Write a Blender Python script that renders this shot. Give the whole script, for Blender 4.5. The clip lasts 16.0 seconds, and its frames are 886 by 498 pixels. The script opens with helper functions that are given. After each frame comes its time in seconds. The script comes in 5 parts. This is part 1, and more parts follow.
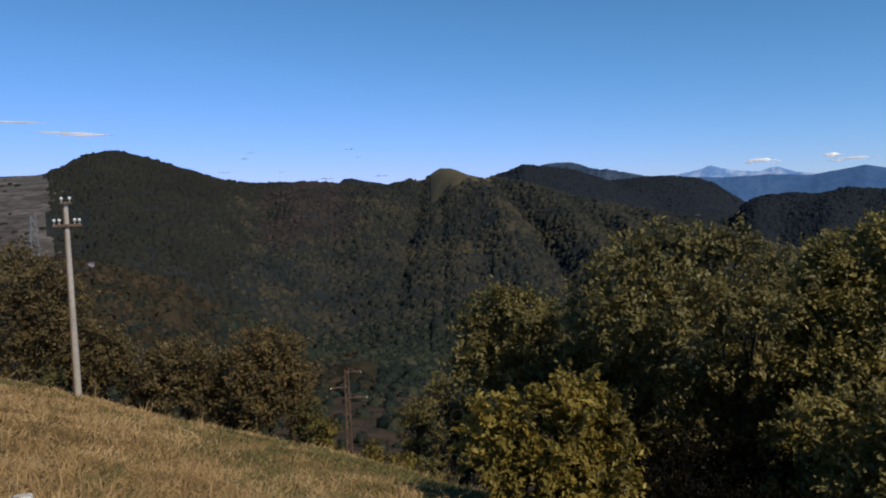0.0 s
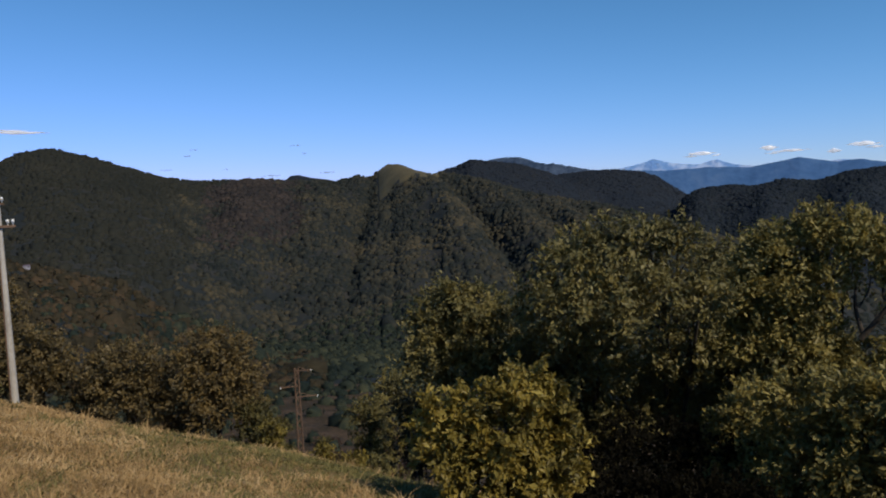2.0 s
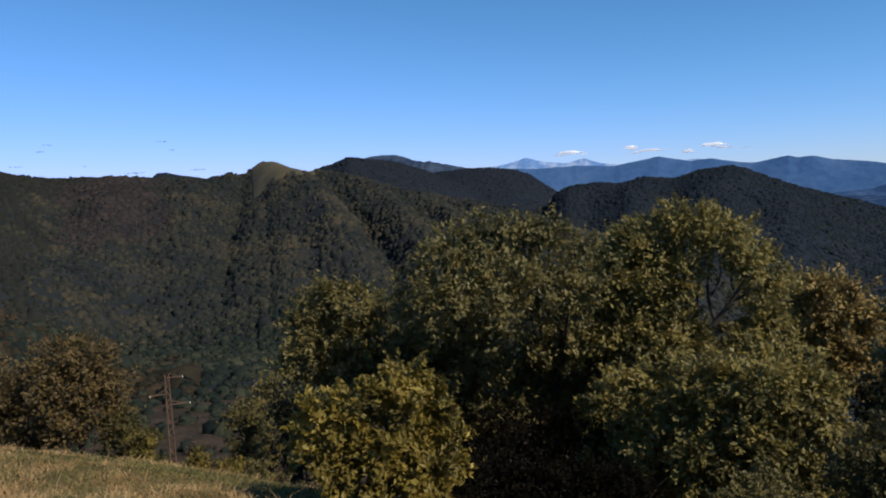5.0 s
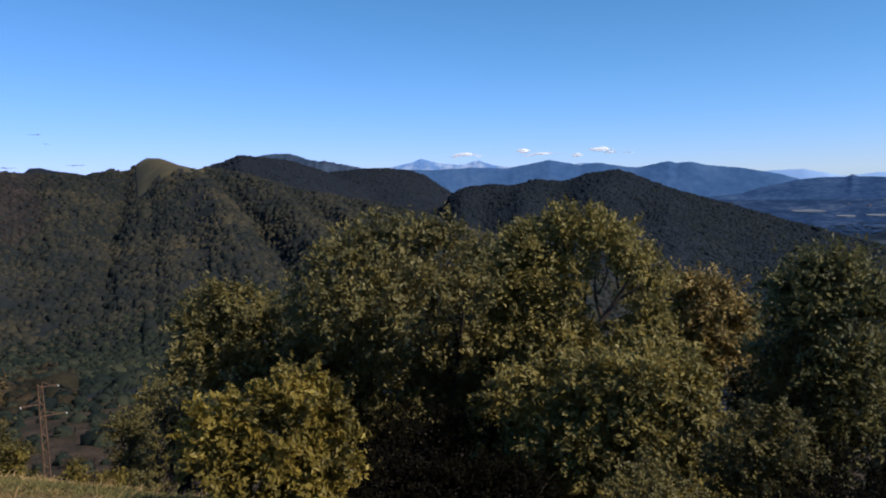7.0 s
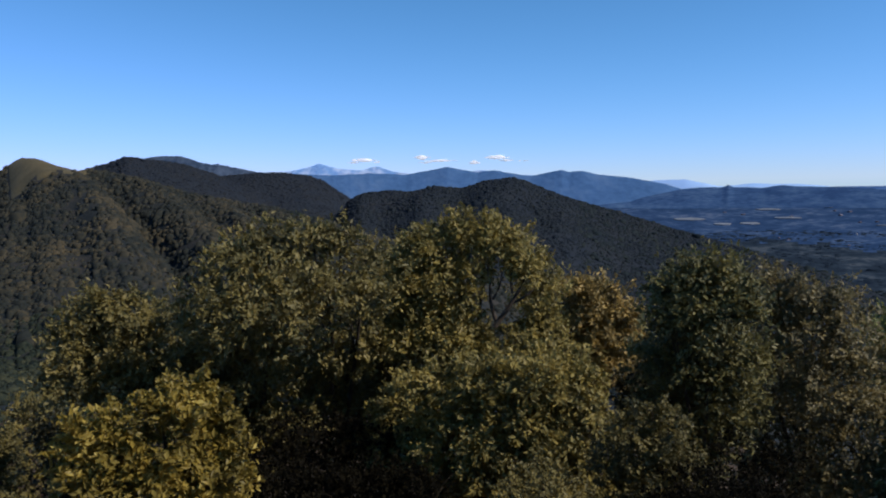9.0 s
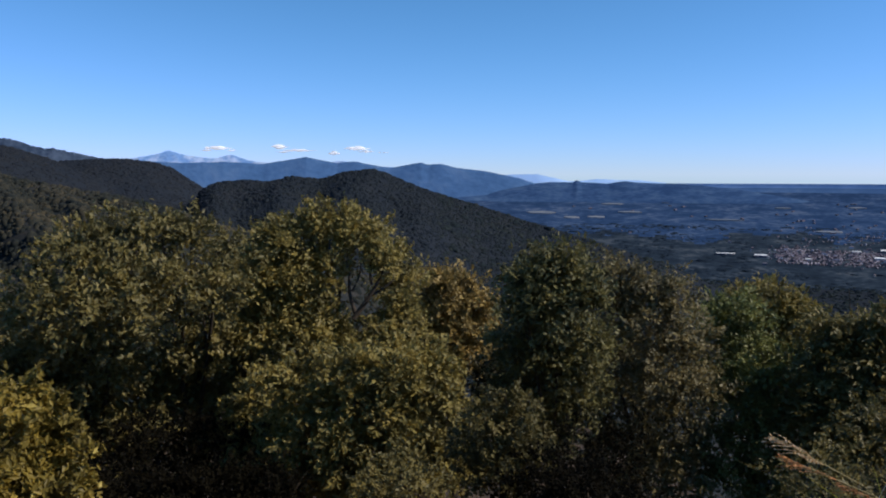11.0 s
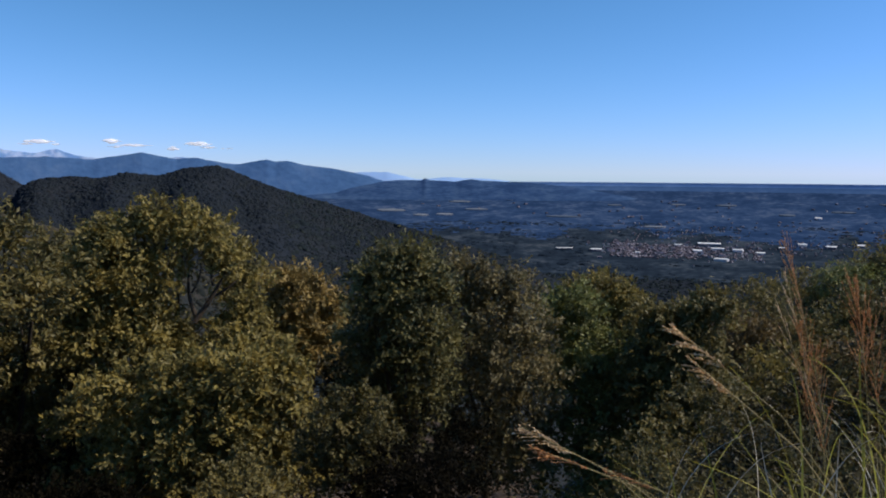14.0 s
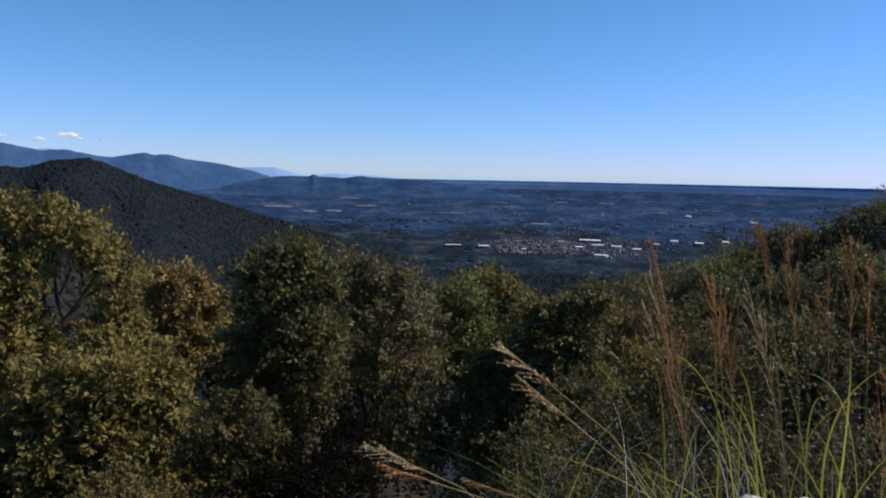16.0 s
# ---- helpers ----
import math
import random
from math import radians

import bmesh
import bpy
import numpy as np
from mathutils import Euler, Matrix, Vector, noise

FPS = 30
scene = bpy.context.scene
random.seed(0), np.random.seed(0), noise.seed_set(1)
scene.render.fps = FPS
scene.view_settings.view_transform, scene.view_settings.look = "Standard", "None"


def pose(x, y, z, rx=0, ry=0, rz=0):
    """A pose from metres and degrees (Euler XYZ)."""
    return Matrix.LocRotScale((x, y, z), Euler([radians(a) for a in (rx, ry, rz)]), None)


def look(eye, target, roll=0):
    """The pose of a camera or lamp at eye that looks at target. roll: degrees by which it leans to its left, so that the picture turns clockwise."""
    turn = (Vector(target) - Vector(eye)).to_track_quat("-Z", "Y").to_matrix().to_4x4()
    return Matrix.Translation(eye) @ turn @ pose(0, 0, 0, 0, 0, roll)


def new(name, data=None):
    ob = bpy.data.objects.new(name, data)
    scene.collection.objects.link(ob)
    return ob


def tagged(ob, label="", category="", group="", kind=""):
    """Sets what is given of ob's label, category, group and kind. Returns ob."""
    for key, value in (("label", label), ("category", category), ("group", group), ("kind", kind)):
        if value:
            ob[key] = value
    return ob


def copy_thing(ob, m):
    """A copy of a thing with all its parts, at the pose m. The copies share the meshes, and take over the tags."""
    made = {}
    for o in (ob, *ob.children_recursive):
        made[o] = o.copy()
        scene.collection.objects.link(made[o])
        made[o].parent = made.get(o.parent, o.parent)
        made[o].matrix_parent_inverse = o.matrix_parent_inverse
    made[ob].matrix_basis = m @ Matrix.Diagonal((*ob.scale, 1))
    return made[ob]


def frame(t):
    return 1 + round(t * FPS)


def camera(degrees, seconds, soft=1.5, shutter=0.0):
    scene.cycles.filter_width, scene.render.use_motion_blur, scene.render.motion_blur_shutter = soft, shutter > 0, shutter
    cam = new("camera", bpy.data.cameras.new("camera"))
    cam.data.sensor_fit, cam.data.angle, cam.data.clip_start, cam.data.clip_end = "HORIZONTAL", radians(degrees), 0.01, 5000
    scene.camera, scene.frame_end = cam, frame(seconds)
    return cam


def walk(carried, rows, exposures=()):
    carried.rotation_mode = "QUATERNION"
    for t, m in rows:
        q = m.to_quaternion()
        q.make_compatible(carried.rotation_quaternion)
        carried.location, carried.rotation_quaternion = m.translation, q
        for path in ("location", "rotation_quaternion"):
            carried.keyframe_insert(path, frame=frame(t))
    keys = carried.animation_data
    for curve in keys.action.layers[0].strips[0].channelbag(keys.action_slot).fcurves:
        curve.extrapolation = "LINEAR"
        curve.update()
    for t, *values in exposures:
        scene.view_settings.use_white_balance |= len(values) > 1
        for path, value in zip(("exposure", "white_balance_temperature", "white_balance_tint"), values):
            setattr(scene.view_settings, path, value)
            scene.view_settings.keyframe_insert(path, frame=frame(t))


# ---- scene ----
cam = camera(62.39, 16.0, soft=2.0)
PATH = [
    (0, (-0.030, 0.011, 0.007), (-0.029, 9.986, -0.690), -1.82),
    (0.5, (-0.023, 0.007, 0.003), (0.212, 9.978, -0.731), -1.85),
    (1, (-0.016, 0.006, 0.000), (0.406, 9.969, -0.747), -2.07),
    (1.5, (-0.010, 0.006, 0.000), (0.535, 9.961, -0.785), -2.41),
    (2, (-0.006, 0.005, 0.001), (0.683, 9.951, -0.781), -2.48),
    (2.5, (-0.003, 0.004, 0.002), (1.063, 9.919, -0.735), -2.37),
    (3, (-0.001, 0.003, 0.002), (1.430, 9.873, -0.724), -2.47),
    (3.5, (0.002, 0.002, 0.002), (1.795, 9.809, -0.779), -2.44),
    (4, (0.007, -0.000, 0.001), (1.952, 9.774, -0.822), -2.46),
    (6.5, (0.013, -0.003, 0.000), (3.312, 9.389, -0.952), -2.17),
    (7, (0.016, -0.005, -0.001), (3.688, 9.250, -0.930), -1.81),
    (7.5, (0.017, -0.008, -0.003), (3.989, 9.126, -0.891), -1.42),
    (8, (0.025, -0.014, -0.006), (4.355, 8.950, -0.953), -1.24),
    (8.5, (0.050, -0.024, -0.014), (4.661, 8.802, -0.923), -1.20),
    (11, (0.089, -0.036, -0.026), (6.562, 7.519, -1.038), -0.00),
    (11.5, (0.129, -0.039, -0.036), (6.946, 7.207, -1.052), 0.05),
    (12, (0.155, -0.036, -0.044), (7.193, 7.006, -0.982), -0.16),
    (12.5, (0.163, -0.035, -0.049), (7.412, 6.793, -0.968), -0.11),
    (13, (0.165, -0.042, -0.049), (7.648, 6.520, -1.020), 0.30),
    (13.5, (0.178, -0.050, -0.047), (7.840, 6.297, -1.054), 0.39),
    (14, (0.202, -0.052, -0.046), (8.074, 6.028, -1.083), 0.32),
    (14.5, (0.222, -0.053, -0.047), (8.308, 5.728, -1.137), 0.32),
    (15, (0.231, -0.056, -0.046), (8.543, 5.394, -1.147), 0.48),
    (15.5, (0.237, -0.060, -0.044), (8.747, 5.078, -1.129), 0.80),
    (16, (0.241, -0.064, -0.040), (8.939, 4.756, -1.100), 1.08),
]
walk(cam, [(t, look(eye, target, roll)) for t, eye, target, roll in PATH],
     exposures=[(0.0, -0.29, 6720, 10), (4.0, -0.19, 6650, 10.5), (7.0, -0.01, 6450, 13), (11.0, 0.0, 6520, 13), (16.0, -0.1, 6640, 13)])

# ---- light ----
SUN_AZ, SUN_EL = 141.0, 42.0   # degrees, clockwise from +y; above the horizon
world = bpy.data.worlds.new("sky")
scene.world = world
world.use_nodes = True
wn = world.node_tree
sky = wn.nodes.new("ShaderNodeTexSky")
sky.sky_type = "NISHITA"
sky.sun_disc = False
sky.sun_elevation, sky.sun_rotation = radians(SUN_EL), radians(SUN_AZ)
sky.altitude, sky.air_density, sky.dust_density, sky.ozone_density = 1200, 0.9, 0.0, 1.3
deep = wn.nodes.new("ShaderNodeGamma")          # a deep, clear autumn blue
deep.inputs[1].default_value = 1.2
tone = wn.nodes.new("ShaderNodeMix")
tone.data_type, tone.blend_type = "RGBA", "MULTIPLY"
tone.inputs["Factor"].default_value = 1.0
tone.inputs["B"].default_value = (0.66, 0.90, 1.08, 1)
wn.links.new(sky.outputs[0], deep.inputs[0])
wn.links.new(deep.outputs[0], tone.inputs["A"])
split = wn.nodes.new("ShaderNodeSeparateColor")
join = wn.nodes.new("ShaderNodeCombineColor")
wn.links.new(tone.outputs["Result"], split.inputs[0])
for chan, gain, knee in (("Red", 0.785, 0.0295), ("Green", 1.255, 0.092), ("Blue", 1.05, 0.0094)):
    up_, den, quo = (wn.nodes.new("ShaderNodeMath") for _ in range(3))
    up_.operation, den.operation, quo.operation = "MULTIPLY", "MULTIPLY_ADD", "DIVIDE"
    up_.inputs[1].default_value, den.inputs[1].default_value, den.inputs[2].default_value = gain, knee, 1.0
    wn.links.new(split.outputs[chan], up_.inputs[0])
    wn.links.new(split.outputs[chan], den.inputs[0])
    wn.links.new(up_.outputs[0], quo.inputs[0])
    wn.links.new(den.outputs[0], quo.inputs[1])
    wn.links.new(quo.outputs[0], join.inputs[chan])
wn.links.new(join.outputs[0], wn.nodes["Background"].inputs[0])
wn.nodes["Background"].inputs[1].default_value = 0.1
sun = new("sun", bpy.data.lights.new("sun", "SUN"))
sun.data.energy, sun.data.angle, sun.data.color = 4.4, radians(0.5), (1.0, 0.90, 0.74)
_a, _e = radians(SUN_AZ), radians(SUN_EL)
sun.matrix_world = look((60 * math.sin(_a) * math.cos(_e), 60 * math.cos(_a) * math.cos(_e), 60 * math.sin(_e)), (0, 0, 0))


# ---- materials ----
def material(name, stops, scale=1.0, fine=0.0, rough=0.8, spec=0.3, bump=0.0, bump_scale=None, island=0.0, obj=0.0,
             translucent=0.0, metal=0.0, alpha=1.0, detail=5.0, stretch=None):
    """A surface whose colour runs over the given stops by noise of two sizes and by a random value for each island or object."""
    m = bpy.data.materials.new(name)
    m.use_nodes = True
    t = m.node_tree
    n, lk = t.nodes, t.links
    b = n["Principled BSDF"]
    co = n.new("ShaderNodeTexCoord")
    src = co.outputs["Object"]
    if stretch:
        mp = n.new("ShaderNodeMapping")
        mp.inputs["Scale"].default_value = stretch
        lk.new(src, mp.inputs[0])
        src = mp.outputs[0]
    big = n.new("ShaderNodeTexNoise")
    big.inputs["Scale"].default_value, big.inputs["Detail"].default_value = scale, detail
    lk.new(src, big.inputs["Vector"])
    fac = big.outputs["Fac"]
    stretchy = n.new("ShaderNodeMapRange")
    stretchy.inputs[1].default_value, stretchy.inputs[2].default_value = 0.3, 0.7
    lk.new(fac, stretchy.inputs[0])
    fac = stretchy.outputs[0]

    def blend(a, c, w):
        mx = n.new("ShaderNodeMix")
        mx.inputs["Factor"].default_value = w
        lk.new(a, mx.inputs["A"])
        lk.new(c, mx.inputs["B"])
        return mx.outputs["Result"]

    if fine:
        sm = n.new("ShaderNodeTexNoise")
        sm.inputs["Scale"].default_value, sm.inputs["Detail"].default_value = fine, 3
        lk.new(src, sm.inputs["Vector"])
        mr = n.new("ShaderNodeMapRange")
        mr.inputs[1].default_value, mr.inputs[2].default_value = 0.3, 0.7
        lk.new(sm.outputs["Fac"], mr.inputs[0])
        fac = blend(fac, mr.outputs[0], 0.45)
    if island:
        g = n.new("ShaderNodeNewGeometry")
        fac = blend(fac, g.outputs["Random Per Island"], island)
    if obj:
        oi = n.new("ShaderNodeObjectInfo")
        fac = blend(fac, oi.outputs["Random"], obj)
    ramp = n.new("ShaderNodeValToRGB")
    cr = ramp.color_ramp
    while len(cr.elements) < len(stops):
        cr.elements.new(0.5)
    for e, (p, c) in zip(cr.elements, stops):
        e.position, e.color = p, (*c, 1)
    lk.new(fac, ramp.inputs[0])
    lk.new(ramp.outputs[0], b.inputs["Base Color"])
    b.inputs["Roughness"].default_value = rough
    b.inputs["Specular IOR Level"].default_value = spec
    b.inputs["Metallic"].default_value = metal
    b.inputs["Alpha"].default_value = alpha
    if bump:
        bn = n.new("ShaderNodeTexNoise")
        bn.inputs["Scale"].default_value, bn.inputs["Detail"].default_value = bump_scale or scale * 6, 4
        lk.new(src, bn.inputs["Vector"])
        bp = n.new("ShaderNodeBump")
        bp.inputs["Strength"].default_value = 1.0
        bp.inputs["Distance"].default_value = bump
        lk.new(bn.outputs["Fac"], bp.inputs["Height"])
        lk.new(bp.outputs[0], b.inputs["Normal"])
    if translucent:
        tr = n.new("ShaderNodeBsdfTranslucent")
        lk.new(ramp.outputs[0], tr.inputs[0])
        ms = n.new("ShaderNodeMixShader")
        ms.inputs[0].default_value = translucent
        lk.new(b.outputs[0], ms.inputs[1])
        lk.new(tr.outputs[0], ms.inputs[2])
        lk.new(ms.outputs[0], n["Material Output"].inputs[0])
    return m


def leaves(name, dark, mid, light, rough=0.5, spec=0.26):
    dark, mid, light = ((1.01 * r, 1.06 * g, 1.2 * b) for r, g, b in (dark, mid, light))
    warm = tuple(c * k for c, k in zip(mid, (1.28, 1.17, 0.85)))
    return material(name, [(0.12, dark), (0.42, mid), (0.68, warm), (0.92, light)], scale=1.3, detail=3.0, rough=rough, spec=spec, island=0.32, translucent=0.33)


LEAF_OLIVE = leaves("olive_leaves", (0.08, 0.072, 0.028), (0.156, 0.131, 0.046), (0.277, 0.225, 0.09))
LEAF_BRIGHT = leaves("bright_olive_leaves", (0.106, 0.089, 0.029), (0.216, 0.176, 0.054), (0.375, 0.301, 0.102))
LEAF_GOLD = leaves("yellowing_leaves", (0.045, 0.037, 0.013), (0.185, 0.141, 0.03), (0.48, 0.365, 0.088))
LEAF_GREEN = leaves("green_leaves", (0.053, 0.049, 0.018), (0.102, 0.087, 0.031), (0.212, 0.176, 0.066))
LEAF_MOSS = leaves("moss_green_leaves", (0.062, 0.061, 0.026), (0.13, 0.12, 0.046), (0.26, 0.23, 0.095))
LEAF_SAGE = leaves("sage_green_leaves", (0.06, 0.07, 0.026), (0.16, 0.17, 0.056), (0.36, 0.36, 0.125))
LEAF_DULL = leaves("dull_olive_brown_leaves", (0.076, 0.066, 0.032), (0.166, 0.138, 0.064), (0.289, 0.238, 0.115))
LEAF_RUST = leaves("rusty_leaves", (0.135, 0.105, 0.038), (0.275, 0.2, 0.07), (0.45, 0.32, 0.115))
LEAF_BROWN = leaves("brown_green_leaves", (0.072, 0.055, 0.024), (0.132, 0.094, 0.038), (0.223, 0.155, 0.062))
# near-black leaves: deep shade under the crowns put into the colour
LEAF_SHADE_BLACK = leaves("shade_black_leaves", (0.003, 0.003, 0.002), (0.009, 0.008, 0.005), (0.02, 0.017, 0.009), 0.8, 0.05)
# darkened copy of the green leaves, shade painted in for low trees
LEAF_SHADE = leaves("shaded_green_leaves", (0.018, 0.017, 0.007), (0.036, 0.032, 0.013), (0.087, 0.073, 0.03))
LEAF_UMBER = leaves("umber_leaves", (0.048, 0.037, 0.018), (0.118, 0.087, 0.037), (0.235, 0.166, 0.072))
WOODS_RUST = material("rusty_woods", [(0.15, (0.024, 0.022, 0.014)), (0.5, (0.045, 0.038, 0.024)), (0.95, (0.095, 0.062, 0.036))], scale=0.03, fine=0.5, rough=0.9, spec=0.1, island=0.5, translucent=0.25)
BARK = material("bark", [(0.2, (0.02, 0.016, 0.012)), (0.8, (0.065, 0.052, 0.04))], scale=3, fine=20, rough=0.9, bump=0.02, stretch=(1, 1, 0.25))
MEADOW = material("meadow_soil_and_thatch", [(0.1, (0.085, 0.072, 0.026)), (0.45, (0.16, 0.11, 0.045)), (0.9, (0.30, 0.19, 0.085))],
                  scale=0.45, fine=7, rough=0.95, spec=0.1, bump=0.08, bump_scale=9)
TRACK = material("mown_green_track", [(0.2, (0.05, 0.055, 0.018)), (0.6, (0.095, 0.092, 0.03)), (0.9, (0.16, 0.13, 0.05))], scale=0.8, fine=9, rough=0.95, spec=0.1, bump=0.05, bump_scale=12)
# floor follows the woods' cool tint, which stands in for valley haze
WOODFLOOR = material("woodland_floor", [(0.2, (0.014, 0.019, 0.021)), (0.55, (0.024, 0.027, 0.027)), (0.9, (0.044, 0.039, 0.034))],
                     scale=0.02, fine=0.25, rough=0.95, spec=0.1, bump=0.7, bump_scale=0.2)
HEATH_FLOOR = material("heath_and_bracken", [(0.2, (0.028, 0.024, 0.014)), (0.55, (0.055, 0.038, 0.024)), (0.9, (0.10, 0.066, 0.042))], scale=0.12, fine=1.2, rough=0.95, spec=0.1, bump=0.4, bump_scale=1.0)
QUARRY = material("bare_terraced_slope", [(0.15, (0.036, 0.033, 0.026)), (0.5, (0.082, 0.07, 0.06)), (0.88, (0.165, 0.145, 0.132))],
                  scale=0.05, fine=0.2, rough=0.95, bump=1.0, stretch=(0.35, 0.35, 3.4))
SUMMIT = material("dry_summit_grass", [(0.2, (0.058, 0.048, 0.022)), (0.8, (0.105, 0.084, 0.04))], scale=0.03, fine=0.3, rough=0.95, bump=0.6)
# plain from near to far: aerial haze is put into the colour as blue
PLAIN = material("hazed_wooded_plain", [(0.28, (0.015, 0.024, 0.037)), (0.48, (0.021, 0.033, 0.049)), (0.62, (0.03, 0.045, 0.064)), (0.8, (0.056, 0.07, 0.086))],
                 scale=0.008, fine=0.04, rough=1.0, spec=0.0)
FAR_PLAIN = material("hazed_distant_plain", [(0.35, (0.045, 0.098, 0.21)), (0.65, (0.058, 0.118, 0.24)), (0.9, (0.085, 0.145, 0.26))], scale=0.004, fine=0.02, rough=1.0, spec=0.0, stretch=(1, 1, 1))
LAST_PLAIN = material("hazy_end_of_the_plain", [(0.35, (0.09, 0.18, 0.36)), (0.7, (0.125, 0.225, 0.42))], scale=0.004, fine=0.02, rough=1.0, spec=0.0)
# slope of the farther hills, blued in its colour for haze
FAR_SOIL = material("hazed_slope", [(0.2, (0.017, 0.023, 0.033)), (0.8, (0.023, 0.028, 0.035))], scale=0.01, fine=0.06, rough=1.0, spec=0.0, bump=0.8, bump_scale=0.12)
# bluish dark stops stand in for the haze across the valley
WOODS = material("mixed_woods", [(0.15, (0.014, 0.02, 0.022)), (0.42, (0.029, 0.034, 0.031)), (0.62, (0.053, 0.051, 0.038)), (0.9, (0.1, 0.082, 0.05))],
                 scale=0.011, fine=0.2, rough=0.9, spec=0.1, island=0.25, translucent=0.3)
WOODS_GREEN = material("green_valley_woods", [(0.15, (0.01, 0.017, 0.016)), (0.5, (0.025, 0.034, 0.026)), (0.92, (0.08, 0.082, 0.046))], scale=0.02, fine=0.5, rough=0.9, spec=0.1, island=0.4, translucent=0.25)
# middle distance of the plain, haze blue in its base colour
PLAIN_MID = material("hazed_fields_and_copses", [(0.3, (0.018, 0.041, 0.094)), (0.5, (0.026, 0.055, 0.12)), (0.65, (0.038, 0.071, 0.142)), (0.85, (0.072, 0.105, 0.172))], scale=0.007, fine=0.03, rough=1.0, spec=0.0)
# hills at the plain's edge, colour lifted and blued for haze
HILLS_HAZED = material("hazed_low_hills", [(0.3, (0.03, 0.066, 0.148)), (0.55, (0.042, 0.088, 0.182)), (0.85, (0.07, 0.125, 0.22))], scale=0.006, fine=0.03, rough=1.0, spec=0.0, stretch=(1, 1, 5))
WOODS_DEEP = material("deep_green_woods", [(0.15, (0.023, 0.026, 0.023)), (0.5, (0.031, 0.033, 0.027)), (0.92, (0.046, 0.044, 0.033))], scale=0.012, fine=0.2, rough=0.9, spec=0.1, island=0.3, translucent=0.3)
# dark stop cooled for haze, as in the mixed woods
WOODS_BARE = material("browned_woods", [(0.15, (0.02, 0.02, 0.023)), (0.5, (0.043, 0.038, 0.036)), (0.92, (0.085, 0.065, 0.055))], scale=0.014, fine=0.2, rough=0.9, spec=0.1, island=0.3, translucent=0.3)
# the three farther woods: colours cooled towards blue to give haze
WOODS_FAR = material("hazed_distant_woods", [(0.15, (0.018, 0.026, 0.038)), (0.55, (0.026, 0.034, 0.042)), (0.95, (0.036, 0.042, 0.046))],
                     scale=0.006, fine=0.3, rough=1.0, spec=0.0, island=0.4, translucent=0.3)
WOODS_FOOT = material("hazed_foothill_woods", [(0.15, (0.016, 0.024, 0.031)), (0.55, (0.025, 0.035, 0.039)), (0.95, (0.042, 0.05, 0.045))], scale=0.008, fine=0.3, rough=1.0, spec=0.0, island=0.4, translucent=0.3)
WOODS_RIDGE = material("hazed_ridge_woods", [(0.15, (0.023, 0.030, 0.042)), (0.55, (0.028, 0.034, 0.044)), (0.95, (0.036, 0.040, 0.046))], scale=0.006, fine=0.3, rough=1.0, spec=0.0, island=0.4, translucent=0.3)
# far ranges: distance haze is mixed into these base colours
RANGE_HAZE_BLUE = material("haze_blue_range", [(0.2, (0.043, 0.1, 0.215)), (0.5, (0.054, 0.12, 0.25)), (0.8, (0.072, 0.138, 0.265))], scale=0.004, fine=0.02, rough=1.0, spec=0.0, bump=6, bump_scale=0.02)
# snow on the peaks, with blue haze painted into both stops
RANGE_PALE = material("hazed_snowy_range", [(0.35, (0.18, 0.34, 0.62)), (0.65, (0.44, 0.57, 0.78))], scale=0.008, fine=0.03, rough=1.0, spec=0.0, bump=10, bump_scale=0.02)
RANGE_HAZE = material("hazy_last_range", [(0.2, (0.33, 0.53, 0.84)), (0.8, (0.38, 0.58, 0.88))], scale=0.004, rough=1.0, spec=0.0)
RANGE_ROCK = material("hazed_rocky_ridge", [(0.2, (0.022, 0.038, 0.068)), (0.8, (0.06, 0.085, 0.13))], scale=0.01, fine=0.05, rough=1.0, spec=0.0, bump=8, bump_scale=0.03)
CONCRETE = material("weathered_concrete", [(0.2, (0.30, 0.27, 0.23)), (0.8, (0.46, 0.43, 0.38))], scale=1.5, fine=25, rough=0.85, bump=0.004, stretch=(1, 1, 0.3))
RUST = material("rusted_steel", [(0.2, (0.07, 0.044, 0.03)), (0.8, (0.18, 0.11, 0.07))], scale=3, fine=30, rough=0.8)
GALV = material("galvanised_steel", [(0.2, (0.25, 0.26, 0.27)), (0.8, (0.42, 0.43, 0.44))], scale=2, rough=0.5, metal=0.5)
GLASSY = material("white_porcelain", [(0.2, (0.72, 0.72, 0.70)), (0.8, (0.82, 0.82, 0.80))], scale=8, rough=0.25, spec=0.5)
STONE = material("pale_limestone", [(0.15, (0.32, 0.31, 0.29)), (0.5, (0.58, 0.57, 0.54)), (0.9, (0.76, 0.75, 0.72))], scale=6, fine=45, rough=0.9, bump=0.01, bump_scale=40)
# walls, clay roofs and fields are blued like the plain, for haze
WALLS = material("rendered_walls", [(0.15, (0.08, 0.076, 0.1)), (0.5, (0.145, 0.135, 0.165)), (0.85, (0.56, 0.56, 0.6))], scale=0.02, rough=0.9, obj=0.8)
HAMLET = material("hazed_far_houses", [(0.15, (0.035, 0.042, 0.065)), (0.55, (0.07, 0.07, 0.095)), (0.78, (0.125, 0.12, 0.15)), (0.9, (0.4, 0.4, 0.45))], scale=0.01, rough=0.9, island=0.6)
FAR_ROOFS = material("hazed_clay_roofs", [(0.1, (0.045, 0.044, 0.066)), (0.55, (0.098, 0.08, 0.106)), (0.9, (0.27, 0.27, 0.33))], scale=0.01, rough=0.9, island=0.7)
ROOFS = material("clay_tile_roof", [(0.1, (0.06, 0.054, 0.075)), (0.6, (0.125, 0.097, 0.12)), (0.95, (0.29, 0.28, 0.32))], scale=0.03, fine=0.5, rough=0.9, obj=0.6)
